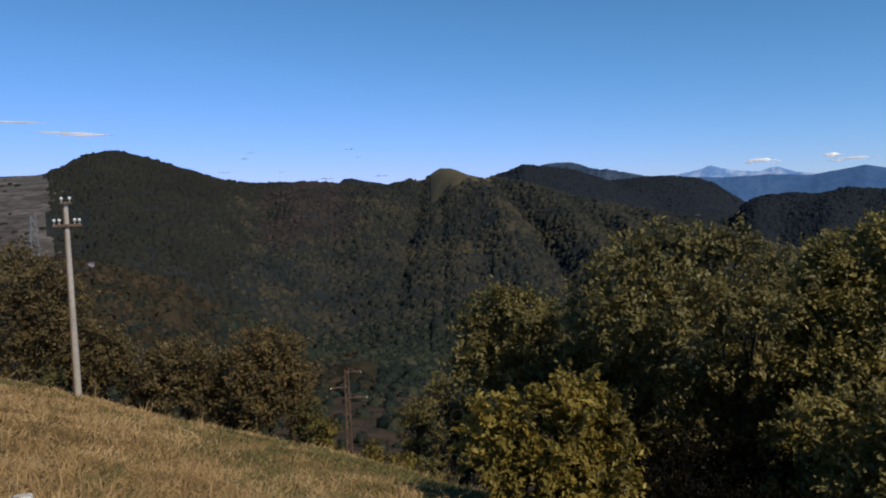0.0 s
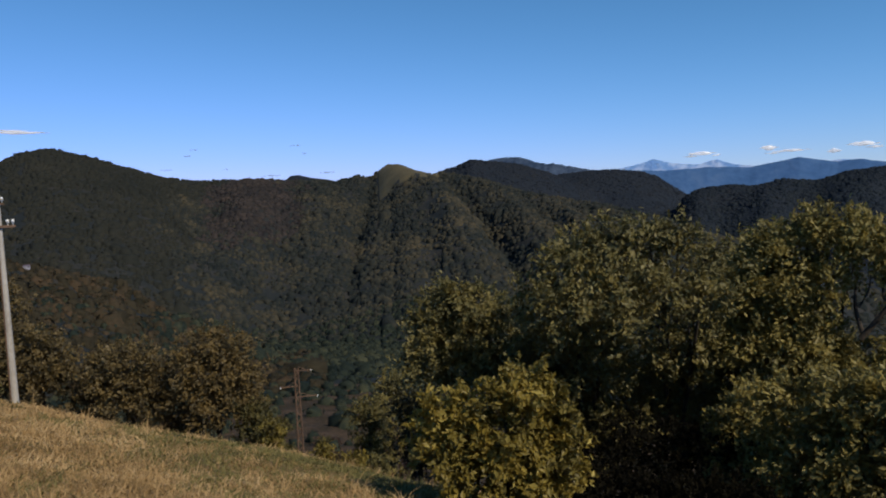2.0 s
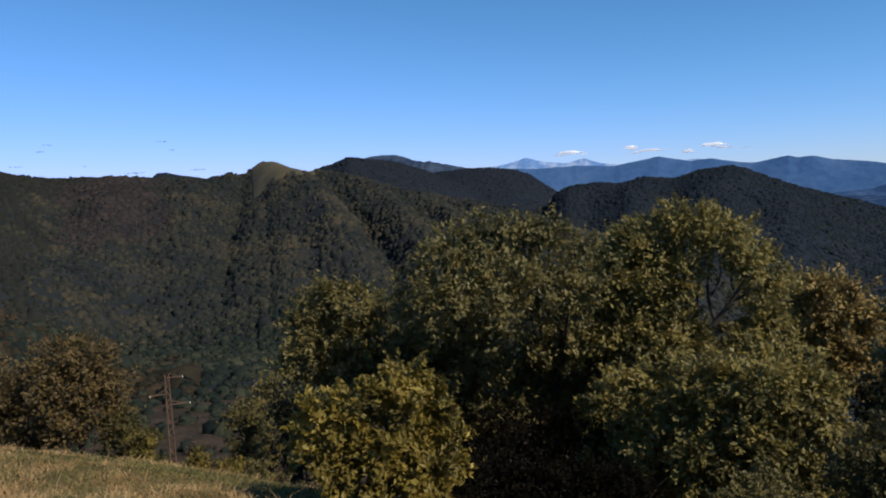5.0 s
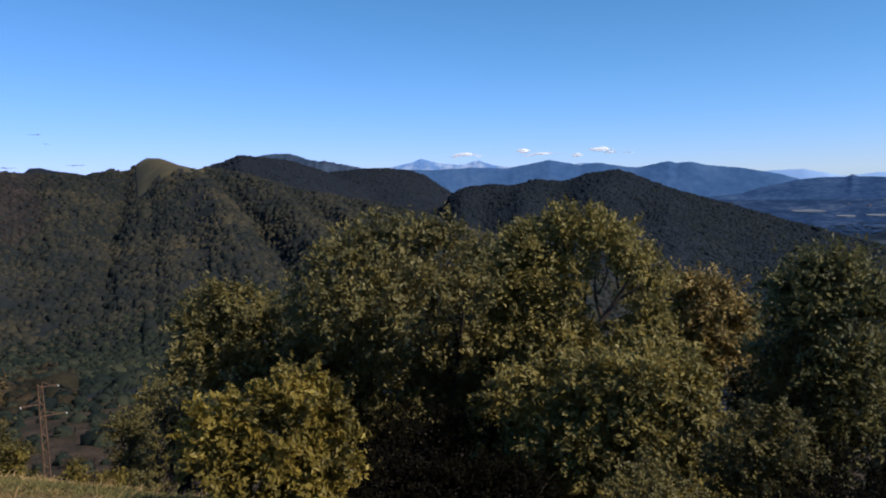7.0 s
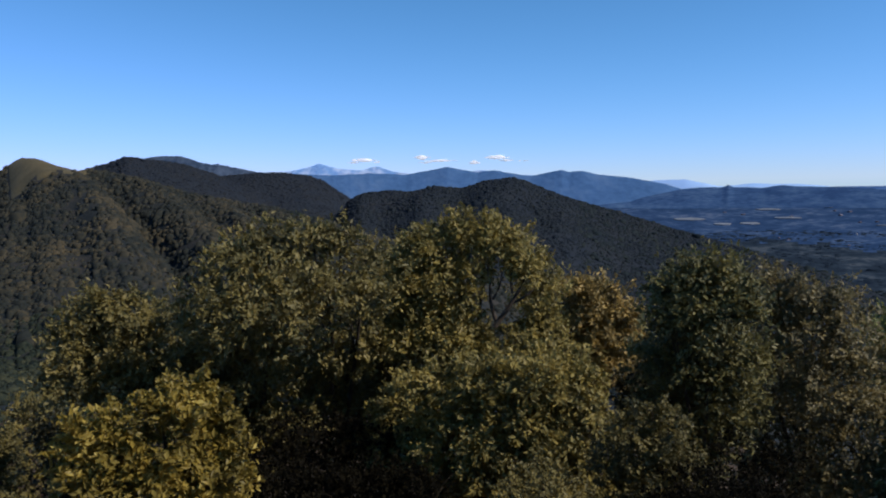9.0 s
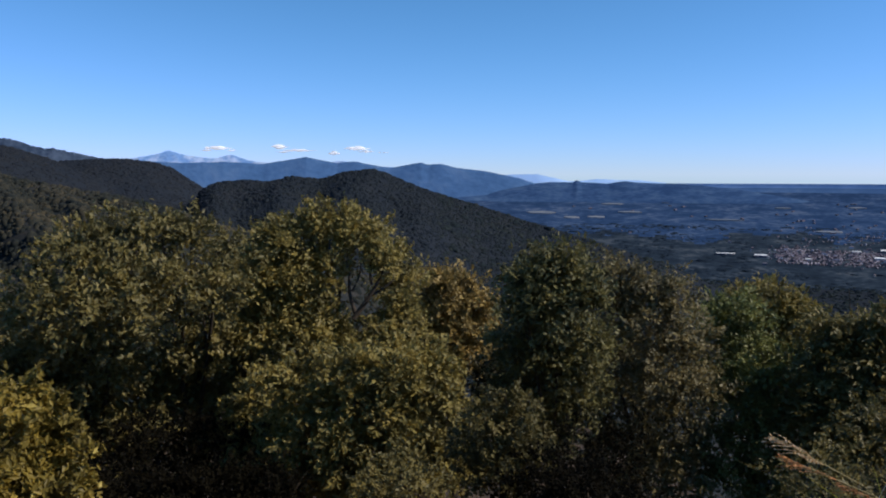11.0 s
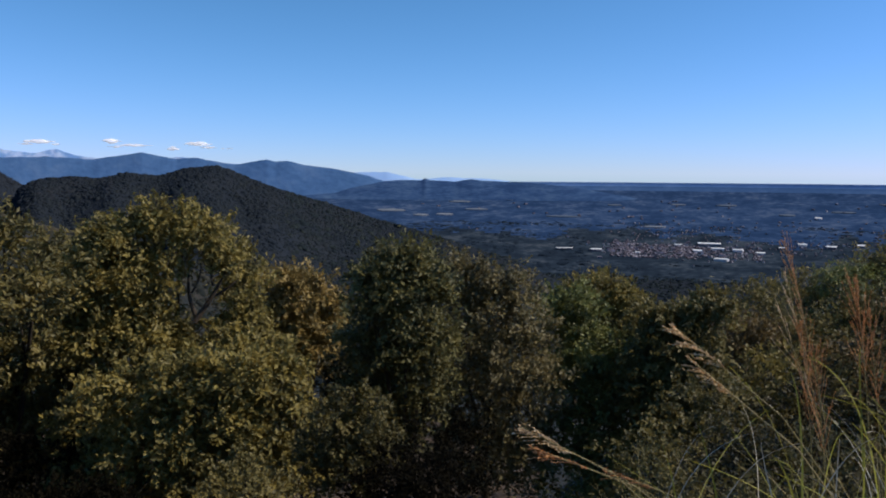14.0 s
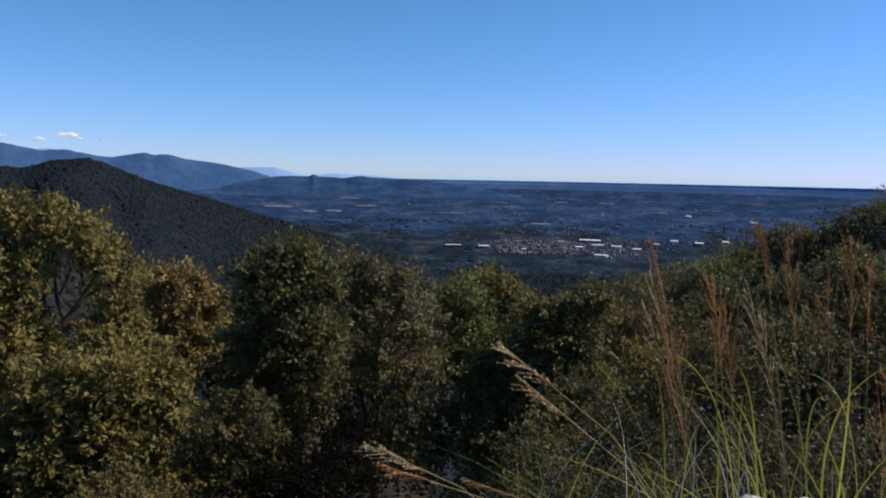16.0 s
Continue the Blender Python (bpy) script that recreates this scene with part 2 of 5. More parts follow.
METALROOF = material("pale_metal_roof", [(0.2, (0.62, 0.64, 0.66)), (0.8, (0.80, 0.80, 0.80))], scale=0.05, fine=0.4, rough=0.6, obj=0.3)
FIELDS = material("hazed_stubble_field", [(0.2, (0.075, 0.1, 0.135)), (0.8, (0.17, 0.19, 0.22))], scale=0.02, fine=0.2, rough=1.0, obj=0.5)
CLOUD = material("cloud", [(0.2, (0.86, 0.86, 0.88)), (0.8, (0.95, 0.95, 0.95))], scale=0.01, rough=1.0, spec=0.0, alpha=0.25, translucent=0.4)
CLOUD_THIN = material("thin_cloud", [(0.2, (0.82, 0.84, 0.88)), (0.8, (0.92, 0.92, 0.94))], scale=0.01, rough=1.0, spec=0.0, alpha=0.16, translucent=0.5)
# shading of the small wisps is in this grey base colour
CLOUD_GREY = material("shaded_cloud", [(0.2, (0.30, 0.36, 0.48)), (0.8, (0.42, 0.48, 0.6))], scale=0.01, rough=1.0, spec=0.0, alpha=0.5)
# white clouds get a glow of their own to outshine the sky
for _m, _s in ((CLOUD, 0.55), (CLOUD_THIN, 0.6)):
    _b = _m.node_tree.nodes["Principled BSDF"]
    _b.inputs["Emission Color"].default_value, _b.inputs["Emission Strength"].default_value = (0.9, 0.94, 1.0, 1), _s
BLADE_DRY = material("dry_grass", [(0.1, (0.18, 0.115, 0.048)), (0.5, (0.39, 0.255, 0.115)), (0.95, (0.6, 0.43, 0.225))], scale=0.7, rough=0.8, spec=0.15, island=0.35, translucent=0.2)
BLADE_GREEN = material("green_grass", [(0.1, (0.075, 0.072, 0.024)), (0.6, (0.175, 0.15, 0.052)), (0.95, (0.31, 0.25, 0.095))], scale=0.6, rough=0.7, spec=0.25, island=0.6, translucent=0.25)
BLADE_TALL = material("tall_grass_leaf", [(0.1, (0.15, 0.155, 0.03)), (0.6, (0.39, 0.37, 0.06)), (0.95, (0.6, 0.52, 0.14))], scale=3, rough=0.5, spec=0.4, obj=0.4, translucent=0.35)
STRAW = material("straw_stem", [(0.1, (0.17, 0.14, 0.05)), (0.9, (0.36, 0.28, 0.12))], scale=6, rough=0.6, obj=0.4)
STRAW_PALE = material("bleached_straw", [(0.1, (0.42, 0.38, 0.30)), (0.9, (0.66, 0.62, 0.52))], scale=6, rough=0.7, obj=0.4)
PLUME = material("russet_plume", [(0.1, (0.36, 0.16, 0.06)), (0.5, (0.6, 0.29, 0.12)), (0.95, (0.78, 0.46, 0.22))], scale=8, rough=0.8, island=0.4, obj=0.3, translucent=0.3)
PLUME_PALE = material("straw_plume", [(0.1, (0.5, 0.33, 0.16)), (0.5, (0.74, 0.54, 0.31)), (0.95, (0.88, 0.72, 0.5))], scale=8, rough=0.8, island=0.4, translucent=0.3)
SCRUB = leaves("heath_scrub", (0.035, 0.022, 0.016), (0.085, 0.052, 0.036), (0.14, 0.09, 0.055))


# ---- mesh tools ----
def mesh(name, verts, faces, mats, smooth=False, slots=None):
    me = bpy.data.meshes.new(name)
    v = np.asarray(verts, dtype=np.float32).reshape(-1, 3)
    f = np.asarray(faces, dtype=np.int32)
    me.vertices.add(len(v))
    me.vertices.foreach_set("co", v.ravel())
    me.loops.add(f.size)
    me.loops.foreach_set("vertex_index", f.ravel())
    me.polygons.add(len(f))
    me.polygons.foreach_set("loop_start", np.arange(0, f.size, f.shape[1], dtype=np.int32))
    me.polygons.foreach_set("loop_total", np.full(len(f), f.shape[1], dtype=np.int32))
    me.polygons.foreach_set("use_smooth", np.full(len(f), smooth))
    for m in mats if isinstance(mats, (list, tuple)) else [mats]:
        me.materials.append(m)
    if slots is not None:
        me.polygons.foreach_set("material_index", np.asarray(slots, dtype=np.int32))
    me.update(calc_edges=True)
    return me


def part(name, me, parent, label=""):
    ob = new(name, me)
    ob.parent = parent
    return tagged(ob, label)


def thing(name, x, y, z, label, category, group="", rz=0.0, scale=1.0):
    ob = new(name)
    ob.empty_display_size = 0.2
    ob.matrix_world = pose(x, y, z, 0, 0, rz) @ Matrix.Diagonal((scale, scale, scale, 1))
    return tagged(ob, label, category, group)


def tube(points, radii, sides=6):
    """Vertices and quads of a tapered tube along points."""
    p = np.asarray(points, float)
    t = np.gradient(p, axis=0)
    t /= np.linalg.norm(t, axis=1, keepdims=True) + 1e-9
    ref = np.where(np.abs(t[:, 2:3]) > 0.9, [[1.0, 0, 0]], [[0, 0, 1.0]])
    a = np.cross(t, ref)
    a /= np.linalg.norm(a, axis=1, keepdims=True)
    b = np.cross(t, a)
    ang = np.arange(sides) * 2 * np.pi / sides
    v = p[:, None] + np.asarray(radii, float)[:, None, None] * (np.cos(ang)[None, :, None] * a[:, None] + np.sin(ang)[None, :, None] * b[:, None])
    n = len(p)
    i, j = np.meshgrid(np.arange(n - 1), np.arange(sides), indexing="ij")
    k = (j + 1) % sides
    f = np.stack([i * sides + j, i * sides + k, (i + 1) * sides + k, (i + 1) * sides + j], -1).reshape(-1, 4)
    return v.reshape(-1, 3), f


def joined(pieces):
    vs, fs, o = [], [], 0
    for v, f in pieces:
        vs.append(v)
        fs.append(np.asarray(f) + o)
        o += len(v)
    return np.concatenate(vs), np.concatenate(fs)


def box(cx, cy, cz, sx, sy, sz):
    s = np.array([[-1, -1, -1], [1, -1, -1], [1, 1, -1], [-1, 1, -1], [-1, -1, 1], [1, -1, 1], [1, 1, 1], [-1, 1, 1]]) * 0.5
    f = [[0, 3, 2, 1], [4, 5, 6, 7], [0, 1, 5, 4], [1, 2, 6, 5], [2, 3, 7, 6], [3, 0, 4, 7]]
    return s * (sx, sy, sz) + (cx, cy, cz), np.array(f)


def icosphere(level):
    bm = bmesh.new()
    bmesh.ops.create_icosphere(bm, subdivisions=level, radius=1.0)
    v = np.array([x.co[:] for x in bm.verts])
    f = np.array([[q.index for q in x.verts] for x in bm.faces])
    bm.free()
    return v, f


# ---- terrain ----
def at(table, az):
    k = np.array(table, float)
    return np.interp(az, k[:, 0], k[:, 1])


def tan(deg):
    return np.tan(np.radians(deg))


def soft_noise(x, seed):
    """Smooth noise of one variable, about -1 to 1."""
    rs = np.random.RandomState(seed).uniform(-1, 1, 512)
    i = np.floor(x).astype(int)
    w = x - i
    w = w * w * (3 - 2 * w)
    return rs[i % 512] * (1 - w) + rs[(i + 1) % 512] * w


def noise2(x, y, seed):
    rs = np.random.RandomState(seed).uniform(-1, 1, (64, 64))
    i, j = np.floor(x).astype(int), np.floor(y).astype(int)
    u, v = x - i, y - j
    u, v = u * u * (3 - 2 * u), v * v * (3 - 2 * v)
    a, b, c, d = rs[i % 64, j % 64], rs[(i + 1) % 64, j % 64], rs[i % 64, (j + 1) % 64], rs[(i + 1) % 64, (j + 1) % 64]
    return (a * (1 - u) + b * u) * (1 - v) + (c * (1 - u) + d * u) * v


def fractal(x, y, seed, octaves=4):
    return sum(noise2(x * 2**k, y * 2**k, seed + k) / 2**k for k in range(octaves))


DROP = 330.0     # height of the hill over the plain


def squash(d):
    """Distances past 1.2 km are drawn together, so that the horizon lies within five kilometres."""
    return np.where(d < 1200, d, 1200 + 3680 * (1 - np.exp(-(d - 1200) / 3680)))


def spread(r):
    return np.where(r < 1200, r, 1200 - 3680 * np.log(np.maximum(1 - (np.minimum(r, 4879.9) - 1200) / 3680, 1e-6)))


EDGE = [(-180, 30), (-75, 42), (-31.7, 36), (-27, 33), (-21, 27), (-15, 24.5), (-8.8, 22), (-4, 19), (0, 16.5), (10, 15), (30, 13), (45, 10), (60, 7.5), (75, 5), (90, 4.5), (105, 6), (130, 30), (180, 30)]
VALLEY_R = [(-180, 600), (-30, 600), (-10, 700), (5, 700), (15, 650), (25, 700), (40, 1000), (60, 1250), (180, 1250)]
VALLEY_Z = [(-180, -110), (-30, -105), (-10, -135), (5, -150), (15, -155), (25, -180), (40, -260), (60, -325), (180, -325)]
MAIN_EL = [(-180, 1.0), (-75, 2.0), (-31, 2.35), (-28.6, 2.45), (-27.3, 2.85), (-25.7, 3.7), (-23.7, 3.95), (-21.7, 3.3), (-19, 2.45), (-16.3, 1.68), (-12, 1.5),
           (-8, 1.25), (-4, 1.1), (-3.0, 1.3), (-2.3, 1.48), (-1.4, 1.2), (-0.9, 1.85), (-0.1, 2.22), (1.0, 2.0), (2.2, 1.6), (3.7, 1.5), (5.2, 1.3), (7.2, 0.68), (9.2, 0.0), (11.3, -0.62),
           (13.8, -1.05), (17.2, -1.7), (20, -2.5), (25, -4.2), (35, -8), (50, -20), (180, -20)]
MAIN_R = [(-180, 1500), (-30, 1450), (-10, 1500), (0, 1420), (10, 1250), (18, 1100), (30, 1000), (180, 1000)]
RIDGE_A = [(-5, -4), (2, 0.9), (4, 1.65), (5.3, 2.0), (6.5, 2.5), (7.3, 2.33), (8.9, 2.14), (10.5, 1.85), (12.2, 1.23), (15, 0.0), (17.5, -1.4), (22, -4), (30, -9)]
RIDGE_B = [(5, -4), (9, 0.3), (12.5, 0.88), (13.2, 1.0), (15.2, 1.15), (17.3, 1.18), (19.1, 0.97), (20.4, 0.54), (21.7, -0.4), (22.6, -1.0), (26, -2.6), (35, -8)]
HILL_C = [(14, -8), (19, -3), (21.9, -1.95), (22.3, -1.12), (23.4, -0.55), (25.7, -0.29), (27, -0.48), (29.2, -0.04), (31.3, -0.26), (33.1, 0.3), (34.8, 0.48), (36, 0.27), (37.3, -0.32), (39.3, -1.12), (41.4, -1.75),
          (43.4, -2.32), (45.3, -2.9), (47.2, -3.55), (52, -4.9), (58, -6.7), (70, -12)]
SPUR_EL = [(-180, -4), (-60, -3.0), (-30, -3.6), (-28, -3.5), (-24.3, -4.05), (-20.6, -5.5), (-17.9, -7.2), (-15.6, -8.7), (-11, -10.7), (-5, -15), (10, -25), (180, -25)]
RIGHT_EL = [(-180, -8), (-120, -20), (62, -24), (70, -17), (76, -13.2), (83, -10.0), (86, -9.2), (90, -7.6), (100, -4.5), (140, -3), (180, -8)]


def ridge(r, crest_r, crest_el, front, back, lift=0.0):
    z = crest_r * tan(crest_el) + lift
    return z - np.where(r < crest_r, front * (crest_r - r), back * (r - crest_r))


def slope_relief(az, r):
    """Spurs and gullies that run down the far side of the valley."""
    cr, vr = at(MAIN_R, az), at(VALLEY_R, az)
    t = np.clip((cr - r) / (cr - vr), 0, 1)
    win = np.sin(np.pi * np.clip(t, 0, 1) ** 0.8)
    h = 0.0 * az
    for a0, slant, width, amp in ((-21, 5, 4.6, 24), (-9.3, -4, 2.8, 22), (-5.6, -1, 1.4, 8), (1.0, 7.0, 2.2, 24), (7.2, 8.0, 1.9, 19), (11, 9, 1.6, 16), (0.6, 1.0, 1.2, 9),
                                  (-0.9, -3.1, 0.7, -14), (-13.8, 1.5, 1.5, -8), (3.5, 8.7, 0.9, -15), (-25, 2, 2, 8)):
        h = h + amp * win * np.exp(-(((az - a0 - slant * t) / width) ** 2))
    x, y = r * np.sin(np.radians(az)), r * np.cos(np.radians(az))
    return 1.3 * h + win * 2.5 * fractal(az / 2.6 + 1.2 * t + 40, t * 4 + 7, 11) + win * 6 * fractal(x / 120 + 20, y / 120 + 20, 13)


def height(az, r):
    """Ground height under azimuth (degrees clockwise from +y) and distance."""
    az, r = np.broadcast_arrays(np.asarray(az, float), np.asarray(r, float))
    x, y = r * np.sin(np.radians(az)), r * np.cos(np.radians(az))
    fall = 0.378 * np.maximum(np.cos(np.radians(az - 35)), -0.12)
    re = at(EDGE, az)
    plane = -1.65 - fall * np.minimum(r, re)
    rv, zv = at(VALLEY_R, az), at(VALLEY_Z, az)
    over = np.maximum(r - re, 0)
    knee = re + 45
    steep = plane - 0.44 * np.minimum(over, 45) - 0.05 * np.clip(over, 0, 3)
    w = np.clip((r - knee) / (rv - knee), 0, 1)
    z = steep + (zv - steep) * w ** 0.85
    zp = -DROP * r / np.maximum(spread(r), 1.0)
    z = np.where(r > rv, zv + (zp - zv) * np.clip((r - rv) / 600, 0, 1), z)
    z = z + np.clip(over / 40, 0, 1) * np.clip(1500 / np.maximum(r, 1) - 0.6, 0, 1) * 2.2 * fractal(x / 60, y / 60, 3)
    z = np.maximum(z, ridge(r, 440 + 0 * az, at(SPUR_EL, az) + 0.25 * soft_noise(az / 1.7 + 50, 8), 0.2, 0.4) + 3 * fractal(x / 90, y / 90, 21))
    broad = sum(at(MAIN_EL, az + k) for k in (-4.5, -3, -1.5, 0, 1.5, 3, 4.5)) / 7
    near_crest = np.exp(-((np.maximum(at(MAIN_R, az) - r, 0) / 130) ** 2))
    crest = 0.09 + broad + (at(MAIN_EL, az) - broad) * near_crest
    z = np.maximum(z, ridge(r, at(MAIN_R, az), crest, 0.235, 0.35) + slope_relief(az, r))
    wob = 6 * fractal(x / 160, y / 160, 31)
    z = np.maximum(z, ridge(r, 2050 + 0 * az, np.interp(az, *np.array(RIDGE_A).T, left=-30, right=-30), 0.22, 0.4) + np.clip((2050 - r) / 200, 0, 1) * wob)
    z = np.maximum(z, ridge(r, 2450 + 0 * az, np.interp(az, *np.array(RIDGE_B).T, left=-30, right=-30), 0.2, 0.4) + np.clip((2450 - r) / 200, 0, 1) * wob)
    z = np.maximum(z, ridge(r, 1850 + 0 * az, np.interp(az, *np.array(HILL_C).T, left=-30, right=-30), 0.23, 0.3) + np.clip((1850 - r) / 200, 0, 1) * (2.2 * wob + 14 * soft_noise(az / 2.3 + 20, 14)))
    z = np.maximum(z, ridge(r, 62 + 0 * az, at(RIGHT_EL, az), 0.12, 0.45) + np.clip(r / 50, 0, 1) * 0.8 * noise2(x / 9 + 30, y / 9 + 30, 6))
    # bank beside the viewpoint and the small unevenness of the meadow
    z = z + 0.8 * np.exp(-(((x - 1.9) / 0.75) ** 2 + ((y + 0.1) / 0.9) ** 2))
    z = z + np.clip(1 - r / 60, 0, 1) * np.clip((r - 1) / 6, 0, 1) * (0.10 * noise2(x / 1.7 + 9, y / 1.7 + 9, 41) + 0.22 * noise2(x / 6 + 3, y / 6 + 3, 42))
    return z


def ground_at(x, y):
    return float(height(np.degrees(np.arctan2(x, y)), np.hypot(x, y)))


def polar(az, r):
    a = math.radians(az)
    return r * math.sin(a), r * math.cos(a)


GRID = []


def surface(az, r):
    """Height of the ground's own mesh, between its grid points."""
    ga, gr, gz = GRID
    i = np.clip(np.searchsorted(ga, az) - 1, 0, len(ga) - 2)
    j = np.clip(np.searchsorted(gr, r) - 1, 0, len(gr) - 2)
    u, v = (az - ga[i]) / (ga[i + 1] - ga[i]), (r - gr[j]) / (gr[j + 1] - gr[j])
    return (gz[i, j] * (1 - u) + gz[i + 1, j] * u) * (1 - v) + (gz[i, j + 1] * (1 - u) + gz[i + 1, j + 1] * u) * v


def build_ground():
    az = np.concatenate([np.arange(-180, -42, 4.0), np.arange(-42, 100, 0.4), np.arange(100, 180, 4.0)])
    r = np.concatenate([np.geomspace(0.4, 70, 62), np.geomspace(70, 3000, 170)[1:], np.geomspace(3000, 4790, 25)[1:], [4835, 4858, 4868, 4878]])
    A, R = np.meshgrid(az, r, indexing="ij")
    Z = height(A, R)
    GRID.extend((az, r, Z))
    X, Y = R * np.sin(np.radians(A)), R * np.cos(np.radians(A))
    n, m = A.shape
    v = np.stack([X, Y, Z], -1).reshape(-1, 3)
    i, j = np.meshgrid(np.arange(n), np.arange(m - 1), indexing="ij")
    k = (i + 1) % n
    f = np.stack([i * m + j, i * m + j + 1, k * m + j + 1, k * m + j], -1).reshape(-1, 4)
    fa, fr = A[i, j].ravel(), R[i, j].ravel()
    slot = np.ones(len(f), int)
    slot[fr < at(EDGE, fa) + 3] = 0
    slot[(fr > at(EDGE, fa) + 3) & (fr < 260) & (fa < 60)] = 8
    slot[(fr > 780) & (fr < 1500) & (fa < -28.0 + 0.6 * np.sin(fr / 60)) & (fa > -60)] = 2
    slot[(fr > 1195 + 15 * np.sin(fa * 4)) & (fr < 1460) & (fa > -0.9) & (fa < 3.4 + 0.5 * np.sin(fr / 23))] = 3
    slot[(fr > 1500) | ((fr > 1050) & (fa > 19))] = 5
    slot[np.abs(at(EDGE, fa) - 2.0 - fr) < 2.0 * np.clip((fa + 24) / 12, 0, 1) * (fa < 12)] = 7
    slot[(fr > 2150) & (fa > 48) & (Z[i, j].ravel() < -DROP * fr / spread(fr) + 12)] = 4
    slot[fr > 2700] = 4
    # farther rings take bluer, paler colours: haze stepped into the ground
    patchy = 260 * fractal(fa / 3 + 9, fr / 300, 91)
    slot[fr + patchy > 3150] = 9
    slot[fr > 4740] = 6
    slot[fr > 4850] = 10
    cap = len(v)
    v = np.concatenate([v, [[0, 0, float(height(0, 0.1))]]])
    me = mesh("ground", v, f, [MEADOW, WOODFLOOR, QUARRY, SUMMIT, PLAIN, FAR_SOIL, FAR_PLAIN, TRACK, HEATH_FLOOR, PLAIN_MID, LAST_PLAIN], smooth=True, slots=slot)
    bm = bmesh.new()
    bm.from_mesh(me)
    bm.verts.ensure_lookup_table()
    for q in range(n):
        bm.faces.new((bm.verts[cap], bm.verts[q * m], bm.verts[((q + 1) % n) * m]))
    bmesh.ops.recalc_face_normals(bm, faces=bm.faces[:])
    bm.to_mesh(me)
    bm.free()
    return tagged(new("ground", me), "hillside meadow falling to a wooded valley, hills and a wide plain", "ground", kind="structure")


build_ground()


def mountain_range(name, dist, table, mat, label, rough_el, depth=420, rows=10, seed=1, foot=-1.5):
    """A far range with its own ribs, as a deep slope under a jagged crest."""
    k = np.array(table, float)
    az = np.arange(k[0, 0], k[-1, 0], 0.12)
    el = np.interp(az, k[:, 0], k[:, 1]) + rough_el * (0.6 * soft_noise(az / 0.5 + 9, seed) + 0.4 * soft_noise(az / 0.17, seed + 1))
    t = np.linspace(0, 1, rows)
    A, T = np.meshgrid(az, t, indexing="ij")
    E = el[:, None] + (foot - el[:, None]) * T ** 1.1
    R = dist - depth * T + min(depth, 60) * 0.015 * np.sin(np.pi * T) * (soft_noise(A / 1.1 + 2 * T, seed + 2) + 0.5 * soft_noise(A / 0.4 + 3 * T, seed + 3))
    back = np.stack([(dist + 20) * np.sin(np.radians(az)), (dist + 20) * np.cos(np.radians(az)), dist * tan(foot) + 0 * az], -1)
    v = np.stack([R * np.sin(np.radians(A)), R * np.cos(np.radians(A)), R * tan(E)], -1)
    v = np.concatenate([back[:, None], v[:, :1], v], 1)      # the crest is a sharp edge
    n, m = v.shape[:2]
    i, j = np.meshgrid(np.arange(n - 1), [q for q in range(m - 1) if q != 1], indexing="ij")
    f = np.stack([i * m + j, (i + 1) * m + j, (i + 1) * m + j + 1, i * m + j + 1], -1).reshape(-1, 4)
    return tagged(new(name, mesh(name, v.reshape(-1, 3), f, mat, smooth=True)), label, "mountains", kind="structure")


# ranges get no real haze; their materials carry it as colour
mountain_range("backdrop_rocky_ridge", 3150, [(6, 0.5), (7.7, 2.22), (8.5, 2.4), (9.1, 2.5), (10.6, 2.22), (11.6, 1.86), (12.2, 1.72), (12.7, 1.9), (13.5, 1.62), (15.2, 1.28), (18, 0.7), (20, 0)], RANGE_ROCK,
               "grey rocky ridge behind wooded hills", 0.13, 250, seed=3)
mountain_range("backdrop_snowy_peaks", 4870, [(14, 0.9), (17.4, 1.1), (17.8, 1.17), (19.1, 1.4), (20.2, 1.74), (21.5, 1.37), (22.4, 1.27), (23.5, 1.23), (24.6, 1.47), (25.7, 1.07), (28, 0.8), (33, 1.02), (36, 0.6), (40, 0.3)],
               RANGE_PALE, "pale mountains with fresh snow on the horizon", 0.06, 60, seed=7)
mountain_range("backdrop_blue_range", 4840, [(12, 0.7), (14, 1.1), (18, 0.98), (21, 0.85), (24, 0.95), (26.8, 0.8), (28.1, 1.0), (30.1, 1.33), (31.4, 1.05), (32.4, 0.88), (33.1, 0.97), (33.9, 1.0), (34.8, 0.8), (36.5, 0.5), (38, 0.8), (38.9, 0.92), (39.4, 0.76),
                                       (40.4, 0.83), (41.8, 0.5), (43.7, 0.3), (45.3, -0.02), (46.4, -0.25), (47.5, -0.6), (49, -1.3)], RANGE_HAZE_BLUE, "forested mountain range in the distance, coloured blue for haze", 0.03, 300, rows=14, seed=11, foot=-1.95)
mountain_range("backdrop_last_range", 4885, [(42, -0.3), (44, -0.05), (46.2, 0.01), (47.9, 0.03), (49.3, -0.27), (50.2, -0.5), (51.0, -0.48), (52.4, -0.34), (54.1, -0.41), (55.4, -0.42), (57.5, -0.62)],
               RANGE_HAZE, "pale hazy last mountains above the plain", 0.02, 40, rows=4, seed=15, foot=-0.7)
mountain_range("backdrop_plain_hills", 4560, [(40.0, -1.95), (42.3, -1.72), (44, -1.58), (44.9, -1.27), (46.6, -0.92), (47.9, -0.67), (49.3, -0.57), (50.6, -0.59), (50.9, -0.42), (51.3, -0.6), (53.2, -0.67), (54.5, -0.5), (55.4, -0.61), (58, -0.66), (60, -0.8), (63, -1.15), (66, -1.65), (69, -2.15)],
               HILLS_HAZED, "low wooded hills at the edge of the plain", 0.02, 160, seed=19, foot=-2.4)
